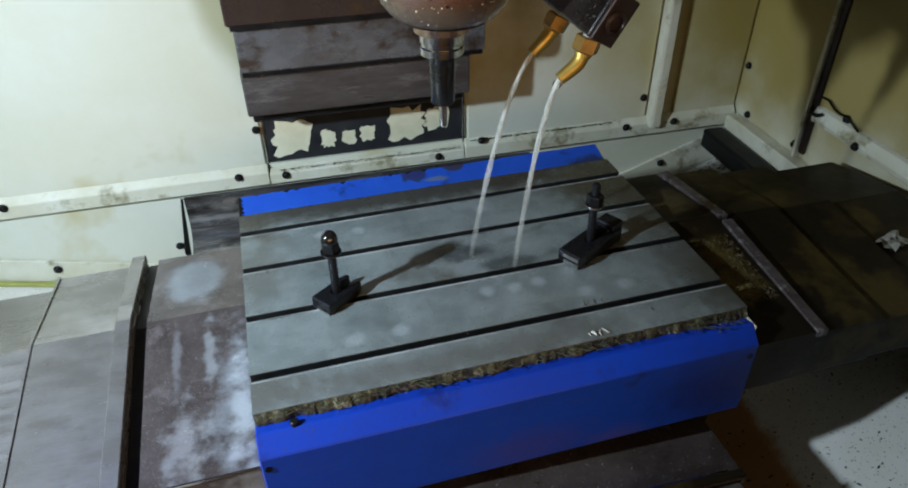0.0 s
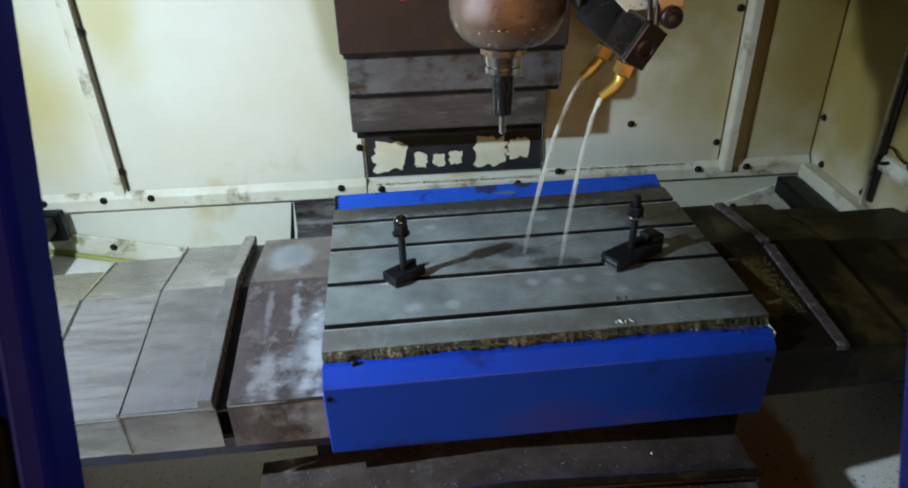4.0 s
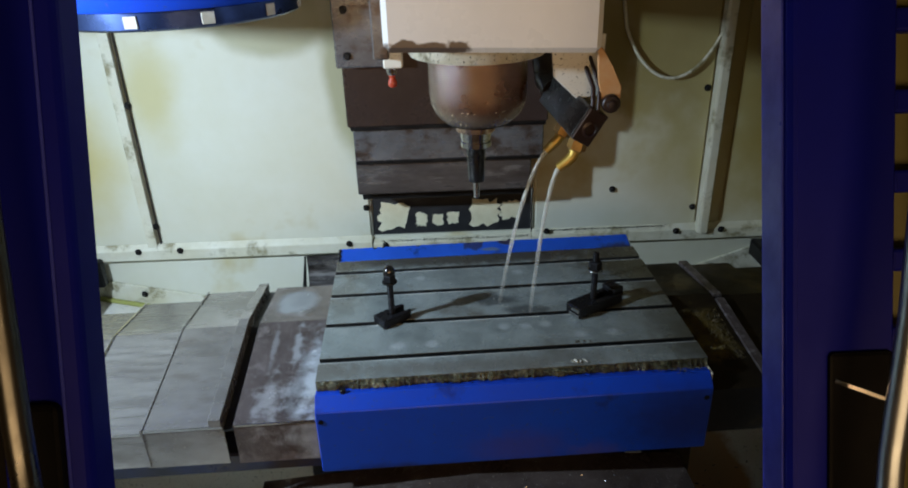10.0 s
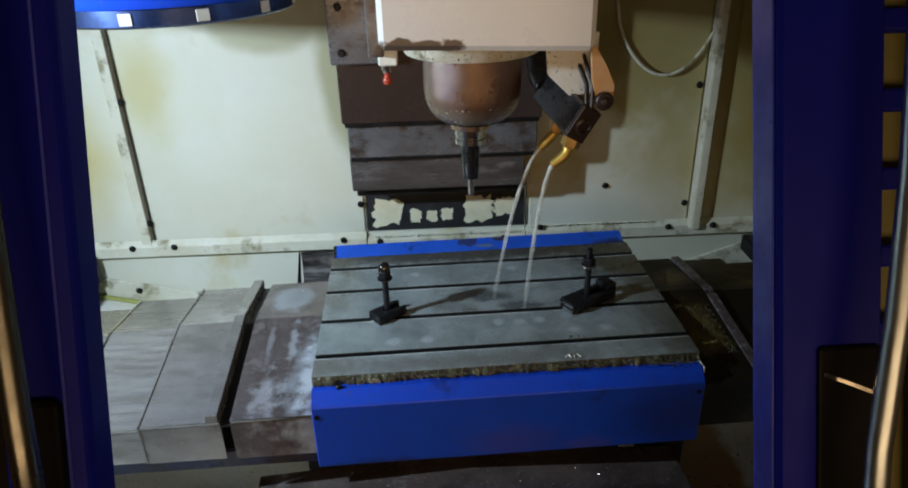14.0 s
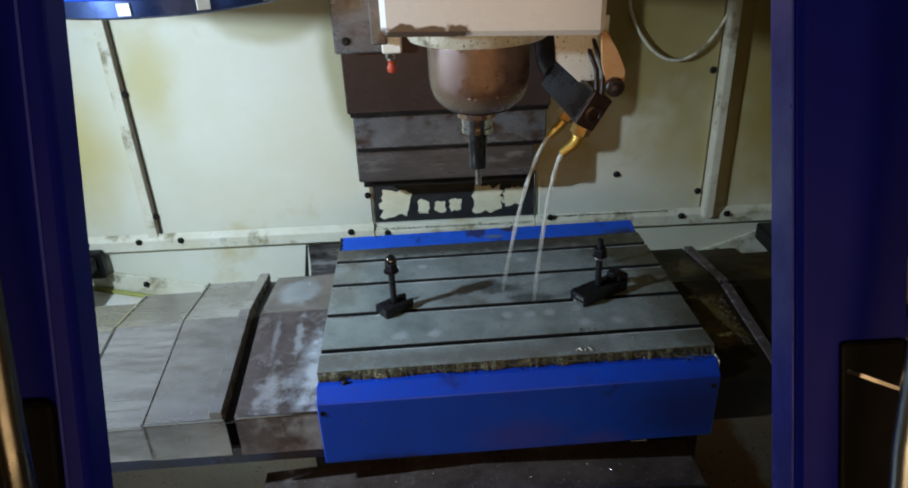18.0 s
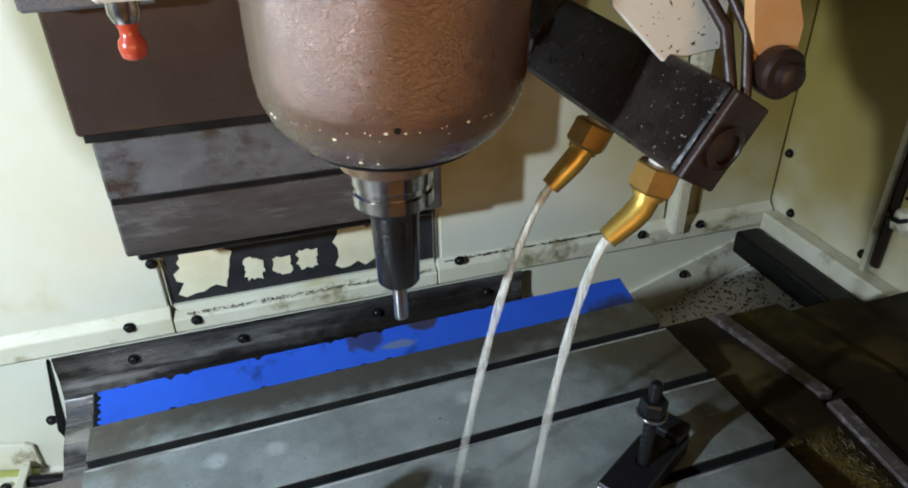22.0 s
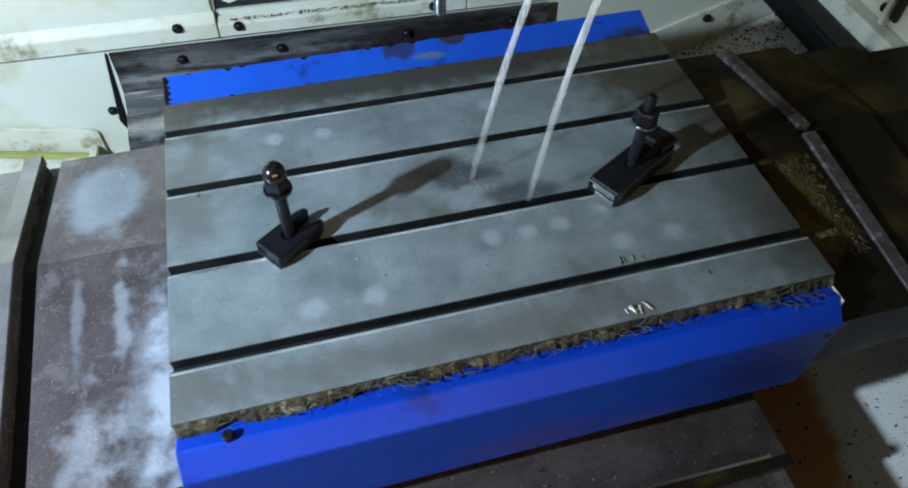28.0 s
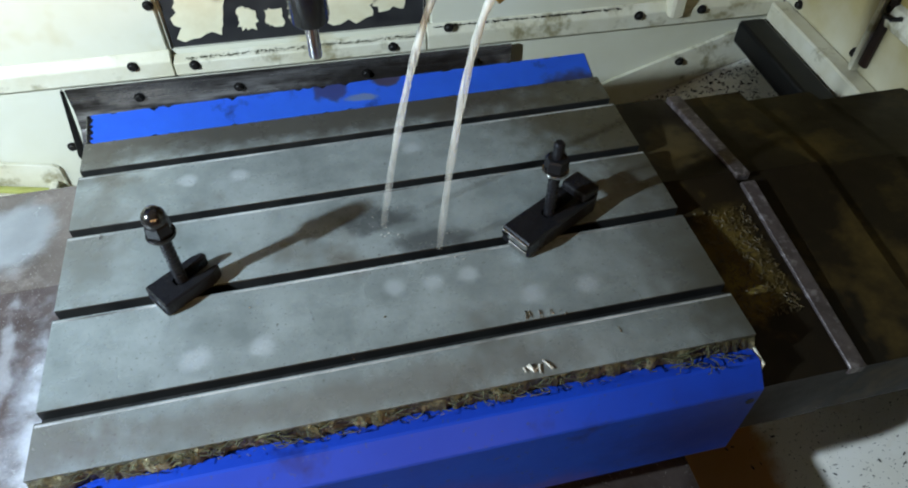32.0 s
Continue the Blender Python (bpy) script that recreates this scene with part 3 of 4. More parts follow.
wall_right = structure("wall_right", box(X_R, X_R + 0.04, -1.30, -0.0005, 0.60, Z_TOP), CREAM, "cream painted right side wall of the enclosure, oil film and shade in brown", "wall")
part("ledge", box(X_R - 0.032, X_R - 0.0005, -1.25, -0.021, 0.955, 0.99, 0.003, 1), CREAM_STRIP, wall_right, "grimy cream ledge strip")
part("post", prism([(X_R - 0.0005, -0.226), (X_R - 0.010, -0.230), (X_R - 0.014, -0.236), (X_R - 0.014, -0.243), (X_R - 0.0005, -0.243)], 0.9905, 2.1, "z", 0.001), CREAM_STRIP, wall_right, "cream folded post")
part("gasket", prism([(X_R - 0.0005, -0.2435), (X_R - 0.007, -0.2435), (X_R - 0.009, -0.250), (X_R - 0.007, -0.2595), (X_R - 0.0005, -0.2595)], 1.004, 2.1, "z", 0.001), NOSE_DARK, wall_right, "dark rubber gasket of the side panel")
part("panel_edge", prism([(X_R - 0.0005, 1.078), (X_R - 0.013, 1.082), (X_R - 0.016, 1.092), (X_R - 0.010, 1.112), (X_R - 0.0005, 1.116)], -1.2, -0.2600, "y", 0.001), CREAM_STRIP, wall_right, "grimy folded lower edge of the side panel")
part("side_panel", box(X_R - 0.0045, X_R - 0.0005, -1.2, -0.2602, 1.1165, 2.1, 0.001, 1), CREAM, wall_right, "cream side panel with oil film and shade in its colour")
part("hook", tube([(X_R - 0.012, -0.252, 1.107), (X_R - 0.022, -0.262, 1.102), (X_R - 0.024, -0.280, 1.104), (X_R - 0.018, -0.290, 1.110)], 0.0035, 8), BLACK, wall_right, "small black latch hook", 50)
for by, bz in ((-0.02, 1.104), (-0.057, 1.001), (-0.223, 1.010)):
    bolt(wall_right, X_R - 0.001, by, bz, "-x")
for by, bz, bx in ((-0.387, 1.090, 0.0158), (-0.54, 1.090, 0.0158), (-0.338, 1.121, 0.0046), (-0.62, 1.13, 0.0046)):
    bolt(wall_right, X_R - bx, by, bz, "-x")
part("rail", box(X_R - 0.085, X_R - 0.035, -1.25, -0.021, 0.915, 0.960, 0.006, 2), BLACK, wall_right, "oily black rail along the foot of the wall")

wall_left = structure("wall_left", box(X_L - 0.04, X_L, -1.30, -0.0005, 0.60, Z_TOP), CREAM, "cream painted left side wall of the enclosure", "wall")
part("rail", box(X_L + 0.045, X_L + 0.090, -1.25, -0.045, 0.93, 0.97, 0.010, 3), BLACK, wall_left, "oily black rail along the foot of the wall")
part("rail_bracket", box(X_L + 0.04, X_L + 0.10, -0.045, -0.0195, 0.90, 0.975, 0.004, 1), BLACK, wall_left, "black rail bracket")
part("ledge", box(X_L + 0.0005, X_L + 0.03, -1.29, -0.021, 0.955, 0.985, 0.003, 1), CREAM_STRIP, wall_left)
part("post", box(X_L + 0.0005, X_L + 0.016, -0.17, -0.14, 0.987, 2.1, 0.003, 1), CREAM_STRIP, wall_left)
for by, bz in ((-0.09, 0.99), (-0.155, 1.12), (-0.155, 1.35)):
    bolt(wall_left, X_L + 0.016, by, bz, "+x")


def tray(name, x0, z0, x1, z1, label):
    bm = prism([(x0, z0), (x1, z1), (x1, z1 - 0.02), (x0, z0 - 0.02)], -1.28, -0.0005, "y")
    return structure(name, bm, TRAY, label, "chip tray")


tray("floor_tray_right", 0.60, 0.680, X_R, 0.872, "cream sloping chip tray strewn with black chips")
tray("floor_tray_left", X_L, 0.862, 0.02, 0.687, "cream sloping chip tray beneath the covers")
structure("floor_base", box(0.0, 0.62, -1.28, -0.0005, 0.62, 0.66), BLACK, "dark oily machine base below the table", "machine base")
for sx, rows_ in ((1, ((0.808, 0.836), (0.965, 0.875), (1.10, 0.922), (0.642, 0.848))), (-1, ((-0.395, 0.824), (-0.56, 0.859), (-0.149, 0.838)))):
    for bx, bz in rows_:
        bolt(wall_back, bx, -0.010, bz)
part("foot_strip", prism([(0.66, 0.785), (1.134, 0.950), (1.134, 0.872), (0.66, 0.705)], -0.008, -0.0005, "y", 0.001), CREAM_STRIP, wall_back, "sloping cream foot strip")
part("foot_strip", prism([(-0.735, 0.918), (-0.20, 0.798), (-0.19, 0.790), (-0.19, 0.742), (-0.735, 0.864)], -0.008, -0.0005, "y", 0.001), CREAM_STRIP, wall_back, "sloping cream foot strip")

slope_l = math.degrees(math.atan2(0.175, 0.76))
seal = thing("sealant_strip", pose(-0.74, -0.016, 0.8625, 0, slope_l, 0), "yellow-green sealant line along the sloping tray", "sealant")
part("bead", box(0.02, 0.56, -0.006, 0.006, 0.0, 0.010, 0.003, 2), GREEN_STRIP, seal)
bracket = thing("tray_clip", pose(-0.225, -0.045, 0.7435, 0, slope_l, 0), "small cream sheet clip on the chip tray", "clip")
part("plate", box(-0.035, 0.02, -0.03, 0.03, 0.0, 0.006, 0.001, 1), CREAM_STRIP, bracket)
part("tab", box(0.008, 0.02, -0.03, 0.03, 0.0062, 0.03, 0.001, 1), CREAM_STRIP, bracket)
bolt(bracket, -0.01, 0.0, 0.006, "+z")
part("pin", tube([(0.012, 0.0, 0.017), (0.075, 0.0, 0.017)], 0.009, 14), BLACK, bracket, "black pin", 50)

# front with the two sloping doors and the workshop round it
LEAN = math.atan2(0.39, 1.0)


def door_y(z):
    return -1.307 + (z - 0.9) * 0.39


def door_pose(x):
    return Matrix.Translation((x, door_y(0.9), 0.9)) @ Euler((-LEAN, 0, 0)).to_matrix().to_4x4()


door_left = thing("door_1", door_pose(-0.092), "navy blue sliding machine door pushed open, with a chrome handle", "door", "machine doors", "structure")
part("stile", prism([(0.0, 0.03), (0.0, -0.006), (-0.004, -0.012), (-0.016, -0.020), (-0.075, -0.020), (-0.075, 0.03)], -0.55, 1.4, "z", 0.002), NAVY, door_left, "navy blue folded door edge")
part("edge_bead", box(-0.0175, -0.0145, -0.0215, -0.0195, -0.54, 1.39, 0.0008, 1), LIT_NAVY, door_left, "folded edge with a highlight in its colour")
part("recess", box(-0.054, -0.018, -0.0225, -0.0203, -0.5, 0.505, 0.008, 3), RECESS, door_left, "black grip recess")
part("window_pane", box(-0.62, -0.076, 0.0, 0.012, -0.3, 1.2), GLASS_DARK, door_left, "dark door window")
part("rail", box(-0.62, -0.076, -0.01, 0.028, -0.55, -0.301), NAVY, door_left)
part("handle", tube([(-0.045, -0.022, 0.30), (-0.045, -0.055, 0.34), (-0.022, -0.072, 0.42), (-0.028, -0.072, 0.5), (-0.036, -0.072, 0.65), (-0.045, -0.072, 0.85), (-0.052, -0.066, 1.0), (-0.055, -0.022, 1.05)], 0.0115, 20), DULL_CHROME, door_left, "dull chrome bar handle", 60)
door_right = thing("door_2", door_pose(0.556), "navy blue sliding machine door with slotted holes and chrome handle", "door", "machine doors", "structure")
part("stile", prism([(0.0, 0.03), (0.0, -0.012), (0.006, -0.020), (0.098, -0.020), (0.098, 0.03)], -0.55, 1.4, "z", 0.002), NAVY, door_right, "navy blue folded door edge")
part("edge_bead", box(-0.0022, -0.0002, -0.011, 0.029, -0.54, 1.39, 0.0008, 1), LIT_NAVY, door_right, "inner edge with lamp light in its colour")
part("recess", box(0.036, 0.096, -0.0225, -0.0203, -0.5, 0.52, 0.004, 2), RECESS, door_right, "black grip recess")
part("glint_edge", turned(box(-0.027, 0.027, -0.0245, -0.0227, -0.0018, 0.0018), pose(0.066, 0, 0.484, 0, 22, 0)), STEEL, door_right, "bare metal edge")
for k in range(7):
    part("web", box(0.0985, 0.135, -0.017, 0.0, 0.592 + (k - 1) * 0.0725, 0.613 + (k - 1) * 0.0725, 0.003, 2), NAVY, door_right)
part("backing", box(0.0985, 0.70, 0.008, 0.02, -0.55, 1.4), YELLOW, door_right, "yellow-green sheet behind the slots")
part("outer_panel", box(0.1355, 0.70, -0.017, 0.0, -0.55, 1.4), GLASS_DARK, door_right)
part("handle", tube([(0.080, -0.022, 0.18), (0.060, -0.055, 0.24), (0.057, -0.072, 0.34), (0.063, -0.072, 0.44), (0.079, -0.072, 0.56), (0.089, -0.072, 0.68), (0.094, -0.072, 0.80), (0.096, -0.066, 0.92), (0.096, -0.022, 0.98)], 0.0105, 20), CHROME, door_right, "chrome bar handle", 60)

structure("wall_front_left", box(-1.2, -0.66, -1.2, -1.12, 0.0, 2.15), NAVY, "navy blue fixed front panel of the machine", "panel")
structure("wall_front_right", box(1.24, 1.75, -1.2, -1.12, 0.0, 2.15), NAVY, "navy blue fixed front panel of the machine", "panel")
structure("floor", box(-3.0, 3.5, -4.0, 0.5, 0.05, 0.15), FLOOR, "brown painted workshop floor", "floor")
structure("wall_1", box(-3.0, 3.5, 0.5, 0.6, 0.15, 3.3), PLASTER, "plain workshop wall", "wall")
structure("wall_2", box(-3.0, 3.5, -4.1, -4.0, 0.15, 3.3), PLASTER, "plain workshop wall", "wall")
structure("wall_3", box(-3.1, -3.0, -4.0, 0.5, 0.15, 3.3), PLASTER, "plain workshop wall", "wall")
structure("wall_4", box(3.5, 3.6, -4.0, 0.5, 0.15, 3.3), PLASTER, "plain workshop wall", "wall")
structure("ceiling", box(-3.1, 3.6, -4.1, 0.6, 3.3, 3.4), PLASTER, "plain workshop ceiling", "ceiling")

# ---- column, head and tool ----
HEAD_SHIFT = Matrix.Translation((-0.016, 0.018, -0.006))
column = thing("column_cover", pose(0.28, -0.10, 1.15), "oily brown and grey steel telescopic column cover", "machine cover")
column.matrix_world = HEAD_SHIFT
part("upper_panel", box(0.060, 0.500, -0.190, -0.03, 1.347, 2.1, 0.003, 1), COLUMN_BROWN, column, "oily dark brown steel panel")
part("middle_panel", box(0.069, 0.494, -0.174, -0.03, 1.262, 1.345, 0.003, 1), COLUMN_GREY, column, "grey steel panel")
part("lower_panel", box(0.066, 0.470, -0.157, -0.03, 1.176, 1.260, 0.003, 1), COLUMN_DARK, column, "dark grimy steel panel")
# black strips stand in for the shadow below each panel edge
part("gap_shade", box(0.066, 0.496, -0.186, -0.175, 1.3385, 1.3468), BLACK, column, "black strip painting the shade under the panel")
part("gap_shade", box(0.071, 0.490, -0.170, -0.158, 1.2545, 1.2618), BLACK, column, "black strip painting the shade under the panel")
part("foot", box(0.072, 0.466, -0.125, -0.0005, 1.150, 1.174, 0.003, 1), BLACK, column)
part("bracket", box(0.055, 0.175, -0.235, -0.192, 1.485, 1.75, 0.003, 1), COLUMN_GREY, column, "grey steel bracket plate")

plate = thing("name_plate", Matrix.Identity(4), "black painted plate flaking to cream patches", "plate")
part("plate", box(0.066, 0.474, 0.004, 0.0118, 1.001, 1.149), PLATE_BLACK, plate)


def patch(cx, cz, w, h, seed):
    rnd = random.Random(seed)
    bm = bmesh.new()
    n = 26
    ring = []
    for i in range(n):
        a = 2 * math.pi * i / n
        k = 0.72 + 0.36 * rnd.random()
        px = max(-1.0, min(1.0, 1.25 * math.cos(a))) * k
        pz = max(-1.0, min(1.0, 1.25 * math.sin(a))) * k
        ring.append((cx + px * w / 2, cz + pz * h / 2))
    front = [bm.verts.new((x, 0.0022, z)) for x, z in ring]
    back = [bm.verts.new((x, 0.0039, z)) for x, z in ring]
    bm.faces.new(front)
    for i in range(n):
        bm.faces.new((front[i], front[(i + 1) % n], back[(i + 1) % n], back[i]))
    return bm


for k, (cx, cz, w, h) in enumerate(((0.118, 1.052, 0.085, 0.080), (0.190, 1.040, 0.032, 0.042), (0.232, 1.038, 0.030, 0.034), (0.272, 1.041, 0.034, 0.036), (0.355, 1.052, 0.085, 0.075), (0.422, 1.058, 0.058, 0.055))):
    part("bare_patch", patch(cx, cz, w, h, 11 + k), PALE, plate, "bare cream patch where paint is gone")
part("side_edge", box(0.474, 0.479, -0.006, 0.0118, 0.995, 1.12, 0.001, 1), STEEL, plate)

splash = thing("splash_sheet", Matrix.Identity(4), "black bent steel splash sheet bolted to the wall", "splash guard")
curve = [(-0.0205, 0.957), (-0.0215, 0.915), (-0.030, 0.885), (-0.050, 0.866), (-0.085, 0.857), (-0.105, 0.851), (-0.125, 0.838), (-0.30, 0.812)]
sheet = part("sheet", prism(curve + [(y + 0.004, z - 0.005) for y, z in reversed(curve[1:])] + [(-0.0165, 0.957)], -0.115, 0.626, "x"), BLACK_SHEET, splash, "", 30)
part("bent_end", prism([(-0.116, 0.955), (-0.119, 0.962), (-0.140, 0.83), (-0.131, 0.80)], -0.030, -0.0195, "y", 0.001), BLACK, splash, "dark folded end")
for bx in (-0.007, 0.154, 0.369, 0.56):
    bolt(splash, bx, -0.0225, 0.932)

head = thing("spindle_head", HEAD_SHIFT, "cream white spindle head with oily brown spindle nose", "spindle head")
part("housing", prism([(0.188, 1.603), (0.483, 1.593), (0.483, 2.12), (0.188, 2.12)], -0.728, -0.195, "y", 0.008), WHITE_HEAD, head)
part("flange_ring", lathe([(0.104, 1.576), (0.106, 1.58), (0.106, 1.602)], 64, pose(0.322, -0.59, 0)), GREASY, head, "greasy pale flange ring", 40)
part("spindle_nose", lathe([(0.040, 1.4680), (0.0500, 1.4682), (0.0545, 1.4705), (0.0620, 1.4765), (0.0700, 1.487), (0.0745, 1.498), (0.0765, 1.510), (0.077, 1.527), (0.077, 1.5755)], 72, pose(0.3225, -0.588, 0)), NOSE, head, "oily brown spindle nose", 50)
part("nose_rim", lathe([(0.0485, 1.4668), (0.0505, 1.4668), (0.0512, 1.4683), (0.0485, 1.4683)], 64, pose(0.3225, -0.588, 0)), BLACK, head, "dark lower rim", 40)
part("plug_screw", turned(lathe([(0.0017, 0.0), (0.0017, 0.0006)], 12), pose(0.308, -0.588 - 0.0742, 1.500, 90, 0, -8)), BLACK, head, "small dark plug screw", 40)

rnd_n = random.Random(91)
drops = bmesh.new()
for k in range(150):
    a_ = rnd_n.uniform(0, math.tau)
    z_ = 1.4985 + rnd_n.gauss(0, 0.0005) if k < 60 else rnd_n.uniform(1.474, 1.497)
    r_ = 0.0748 if k < 60 else 0.0620 + (z_ - 1.4765) * 0.62
    w_ = 0.00025 + 0.0007 * rnd_n.random() ** 3
    c_ = Vector((0.3225 + r_ * math.cos(a_), -0.588 + r_ * math.sin(a_), z_))
    side = Vector((-math.sin(a_), math.cos(a_), 0))
    out = Vector((math.cos(a_), math.sin(a_), 0))
    ring = [drops.verts.new(c_ + side * w_ * 1.6 * math.cos(q * math.pi / 3) + Vector((0, 0, 1)) * w_ * math.sin(q * math.pi / 3)) for q in range(6)]
    tip_ = drops.verts.new(c_ + out * w_ * 0.9)
    for q in range(6):
        drops.faces.new((ring[q], ring[(q + 1) % 6], tip_))
part("droplet_line", drops, PALE, head, "pale dried flecks round the nose", 60)

tool = thing("tool_holder", HEAD_SHIFT, "bright steel tool holder with dark sleeve and end mill", "tool holder")
part("spindle_face", lathe([(0.0300, 1.4525), (0.0312, 1.4535), (0.0312, 1.4610), (0.0330, 1.4625), (0.0420, 1.4665)], 48, pose(0.318, -0.59, 0)), SPINDLE_FACE, head, "bright ground spindle face", 40)
part("flange", lathe([(0.0235, 1.4265), (0.0252, 1.4275), (0.0252, 1.4352), (0.0238, 1.4366), (0.0238, 1.4402), (0.0252, 1.4416), (0.0256, 1.4523)], 56, pose(0.318, -0.59, 0)), STEEL, tool, "", 40)
part("sleeve", lathe([(0.0125, 1.366), (0.0140, 1.368), (0.0152, 1.412), (0.0165, 1.4255), (0.0172, 1.4264)], 40, pose(0.318, -0.59, 0)), TOOL, tool, "dark tapered sleeve", 40)
part("end_mill", lathe([(0.0045, 1.336), (0.0050, 1.338), (0.0050, 1.3658)], 20, pose(0.318, -0.59, 0)), STEEL, tool, "steel end mill", 40)

# ---- the table with its covers ----
T_POSE = pose(0.035, -0.772, 1.113, 0, 0, 1.8) @ Matrix.Scale(0.95, 4)
TW = 0.655
table = thing("machine_table", T_POSE, "grey cast-iron machine table with four T-slots and blue edge", "machine table")
outline = [(0.0, -0.06), (0.0, 0.0)]
for c in (0.057, 0.168, 0.277, 0.373):
    outline += [(c - 0.0061, 0.0), (c - 0.0061, -0.016), (c - 0.013, -0.016), (c - 0.013, -0.028), (c + 0.013, -0.028), (c + 0.013, -0.016), (c + 0.0061, -0.016), (c + 0.0061, 0.0)]
outline += [(0.427, 0.0), (0.427, -0.06)]
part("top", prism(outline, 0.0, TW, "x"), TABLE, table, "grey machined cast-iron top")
for c in (0.057, 0.168, 0.277, 0.373):
    part("slot_edge", prism([(c - 0.0062, -0.0030), (c - 0.0062, -0.0008), (c - 0.0077, 0.0004), (c - 0.0095, 0.0002), (c - 0.0095, -0.0012)], 0.001, TW - 0.001), EDGE, table, "slot edge with its highlight painted bright")
    part("slot_liner", prism([(c - 0.0060, -0.0006), (c - 0.0060, -0.0158), (c + 0.0060, -0.0158), (c + 0.0060, -0.0006), (c + 0.0050, -0.0006), (c + 0.0050, -0.0125), (c - 0.0050, -0.0125), (c - 0.0050, -0.0006)], 0.0003, TW - 0.0003), SLOT, table, "dark liner painting the shade inside the T-slot")
rear = part("rear_strip", prism([(0.4275, -0.004), (0.473, 0.009), (0.473, -0.05), (0.4275, -0.05)], 0.0, TW - 0.002, "x", 0.0015), TOOL, table, "bare dark steel rear strip")


def ragged_sheet(u0, u1, v0, v1, step, seed, z_of, thick):
    """A thin layer of paint with chipped edges."""
    rnd = random.Random(seed)
    n = int((u1 - u0) / step)
    bm = bmesh.new()
    near, far, top = [], [], []
    for i in range(n + 1):
        u = u0 + (u1 - u0) * i / n
        nick = 0.004 * max(0.0, rnd.gauss(-0.4, 0.8))
        near.append((u, v0 + 0.0008 + 0.5 * nick + 0.0006 * rnd.random()))
        far.append((u, v1 - 0.0008 - nick - 0.0006 * rnd.random()))
    for row in (near, far):
        top.append([bm.verts.new((u, v, z_of(v) + thick)) for u, v in row])
    for i in range(n):
        bm.faces.new((top[0][i], top[0][i + 1], top[1][i + 1], top[1][i]))
    # teeth where the end has flaked
    for k in range(5):
        va, vb = v0 + (v1 - v0) * (k + 0.12) / 5, v0 + (v1 - v0) * (k + 0.88) / 5
        d = rnd.uniform(0.003, 0.007)
        p = [bm.verts.new((u, v, z_of(v) + thick)) for u, v in ((u0 - 0.0002, va), (u0 - d, (va + vb) / 2 + rnd.uniform(-0.002, 0.002)), (u0 - 0.0002, vb))]
        bm.faces.new(p)
    bmesh.ops.solidify(bm, geom=bm.faces[:], thickness=0.0005)
    return bm


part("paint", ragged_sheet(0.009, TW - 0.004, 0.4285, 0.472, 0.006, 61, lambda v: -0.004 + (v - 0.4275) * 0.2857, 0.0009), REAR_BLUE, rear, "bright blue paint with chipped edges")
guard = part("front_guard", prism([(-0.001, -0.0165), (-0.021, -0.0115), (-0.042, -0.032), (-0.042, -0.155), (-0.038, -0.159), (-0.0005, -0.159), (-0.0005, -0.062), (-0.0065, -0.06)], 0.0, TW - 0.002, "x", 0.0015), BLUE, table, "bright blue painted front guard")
for gu in (0.045,):
    part("bolt", lathe([(0.0052, -0.0135), (0.0052, -0.0070), (0.004, -0.006)], 12, pose(gu, -0.017, 0)), BOLT, guard, "black cap screw", 40)
for gu, gz in ((0.008, -0.05), (TW - 0.012, -0.05)):
    part("slot_hole", turned(lathe([(0.0045, 0.0), (0.0045, 0.0008)], 14), pose(gu, -0.0422, gz, 90, 0, 0)), BLACK, guard, "dark oval hole")
part("end_plate", box(TW - 0.0018, TW + 0.0012, -0.026, -0.004, -0.036, -0.0135, 0.001, 1), CREAM_STRIP, guard, "pale bare end of the guard")


def heap(name, u0, u1, v0, v1, z, count, size, seed, material, label, parent_pose, longest=3.0):
    """Many small crumpled chips in one mesh."""
    rnd = random.Random(seed)
    verts, faces = [], []
    for _ in range(count):
        u, v = rnd.uniform(u0, u1), rnd.uniform(v0, v1)
        s, a = size * rnd.uniform(0.4, 1.6), rnd.uniform(0, math.tau)
        long = rnd.uniform(1.0, longest)
        k = len(verts)
        for px, py, pz in ((-1, -0.4, 0), (1, -0.5, 0.1), (1, 0.5, 0), (-1, 0.4, 0.1), (0.1, 0.0, 0.7), (-0.2, 0.1, -0.3)):
            x, y = px * s * long, py * s
            verts.append((u + x * math.cos(a) - y * math.sin(a), v + x * math.sin(a) + y * math.cos(a), z + pz * s * 0.9 + rnd.uniform(0, s * 0.4)))
        faces += [(k, k + 1, k + 4), (k + 1, k + 2, k + 4), (k + 2, k + 3, k + 4), (k + 3, k, k + 4), (k + 1, k, k + 5), (k + 2, k + 1, k + 5), (k + 3, k + 2, k + 5), (k, k + 3, k + 5)]
    me = bpy.data.meshes.new(name)
    me.from_pydata(verts, [], faces)
    me.materials.append(material)
    ob = new(name, me)
    ob.matrix_world = parent_pose
    return tagged(ob, label, "swarf", "", "stuff")


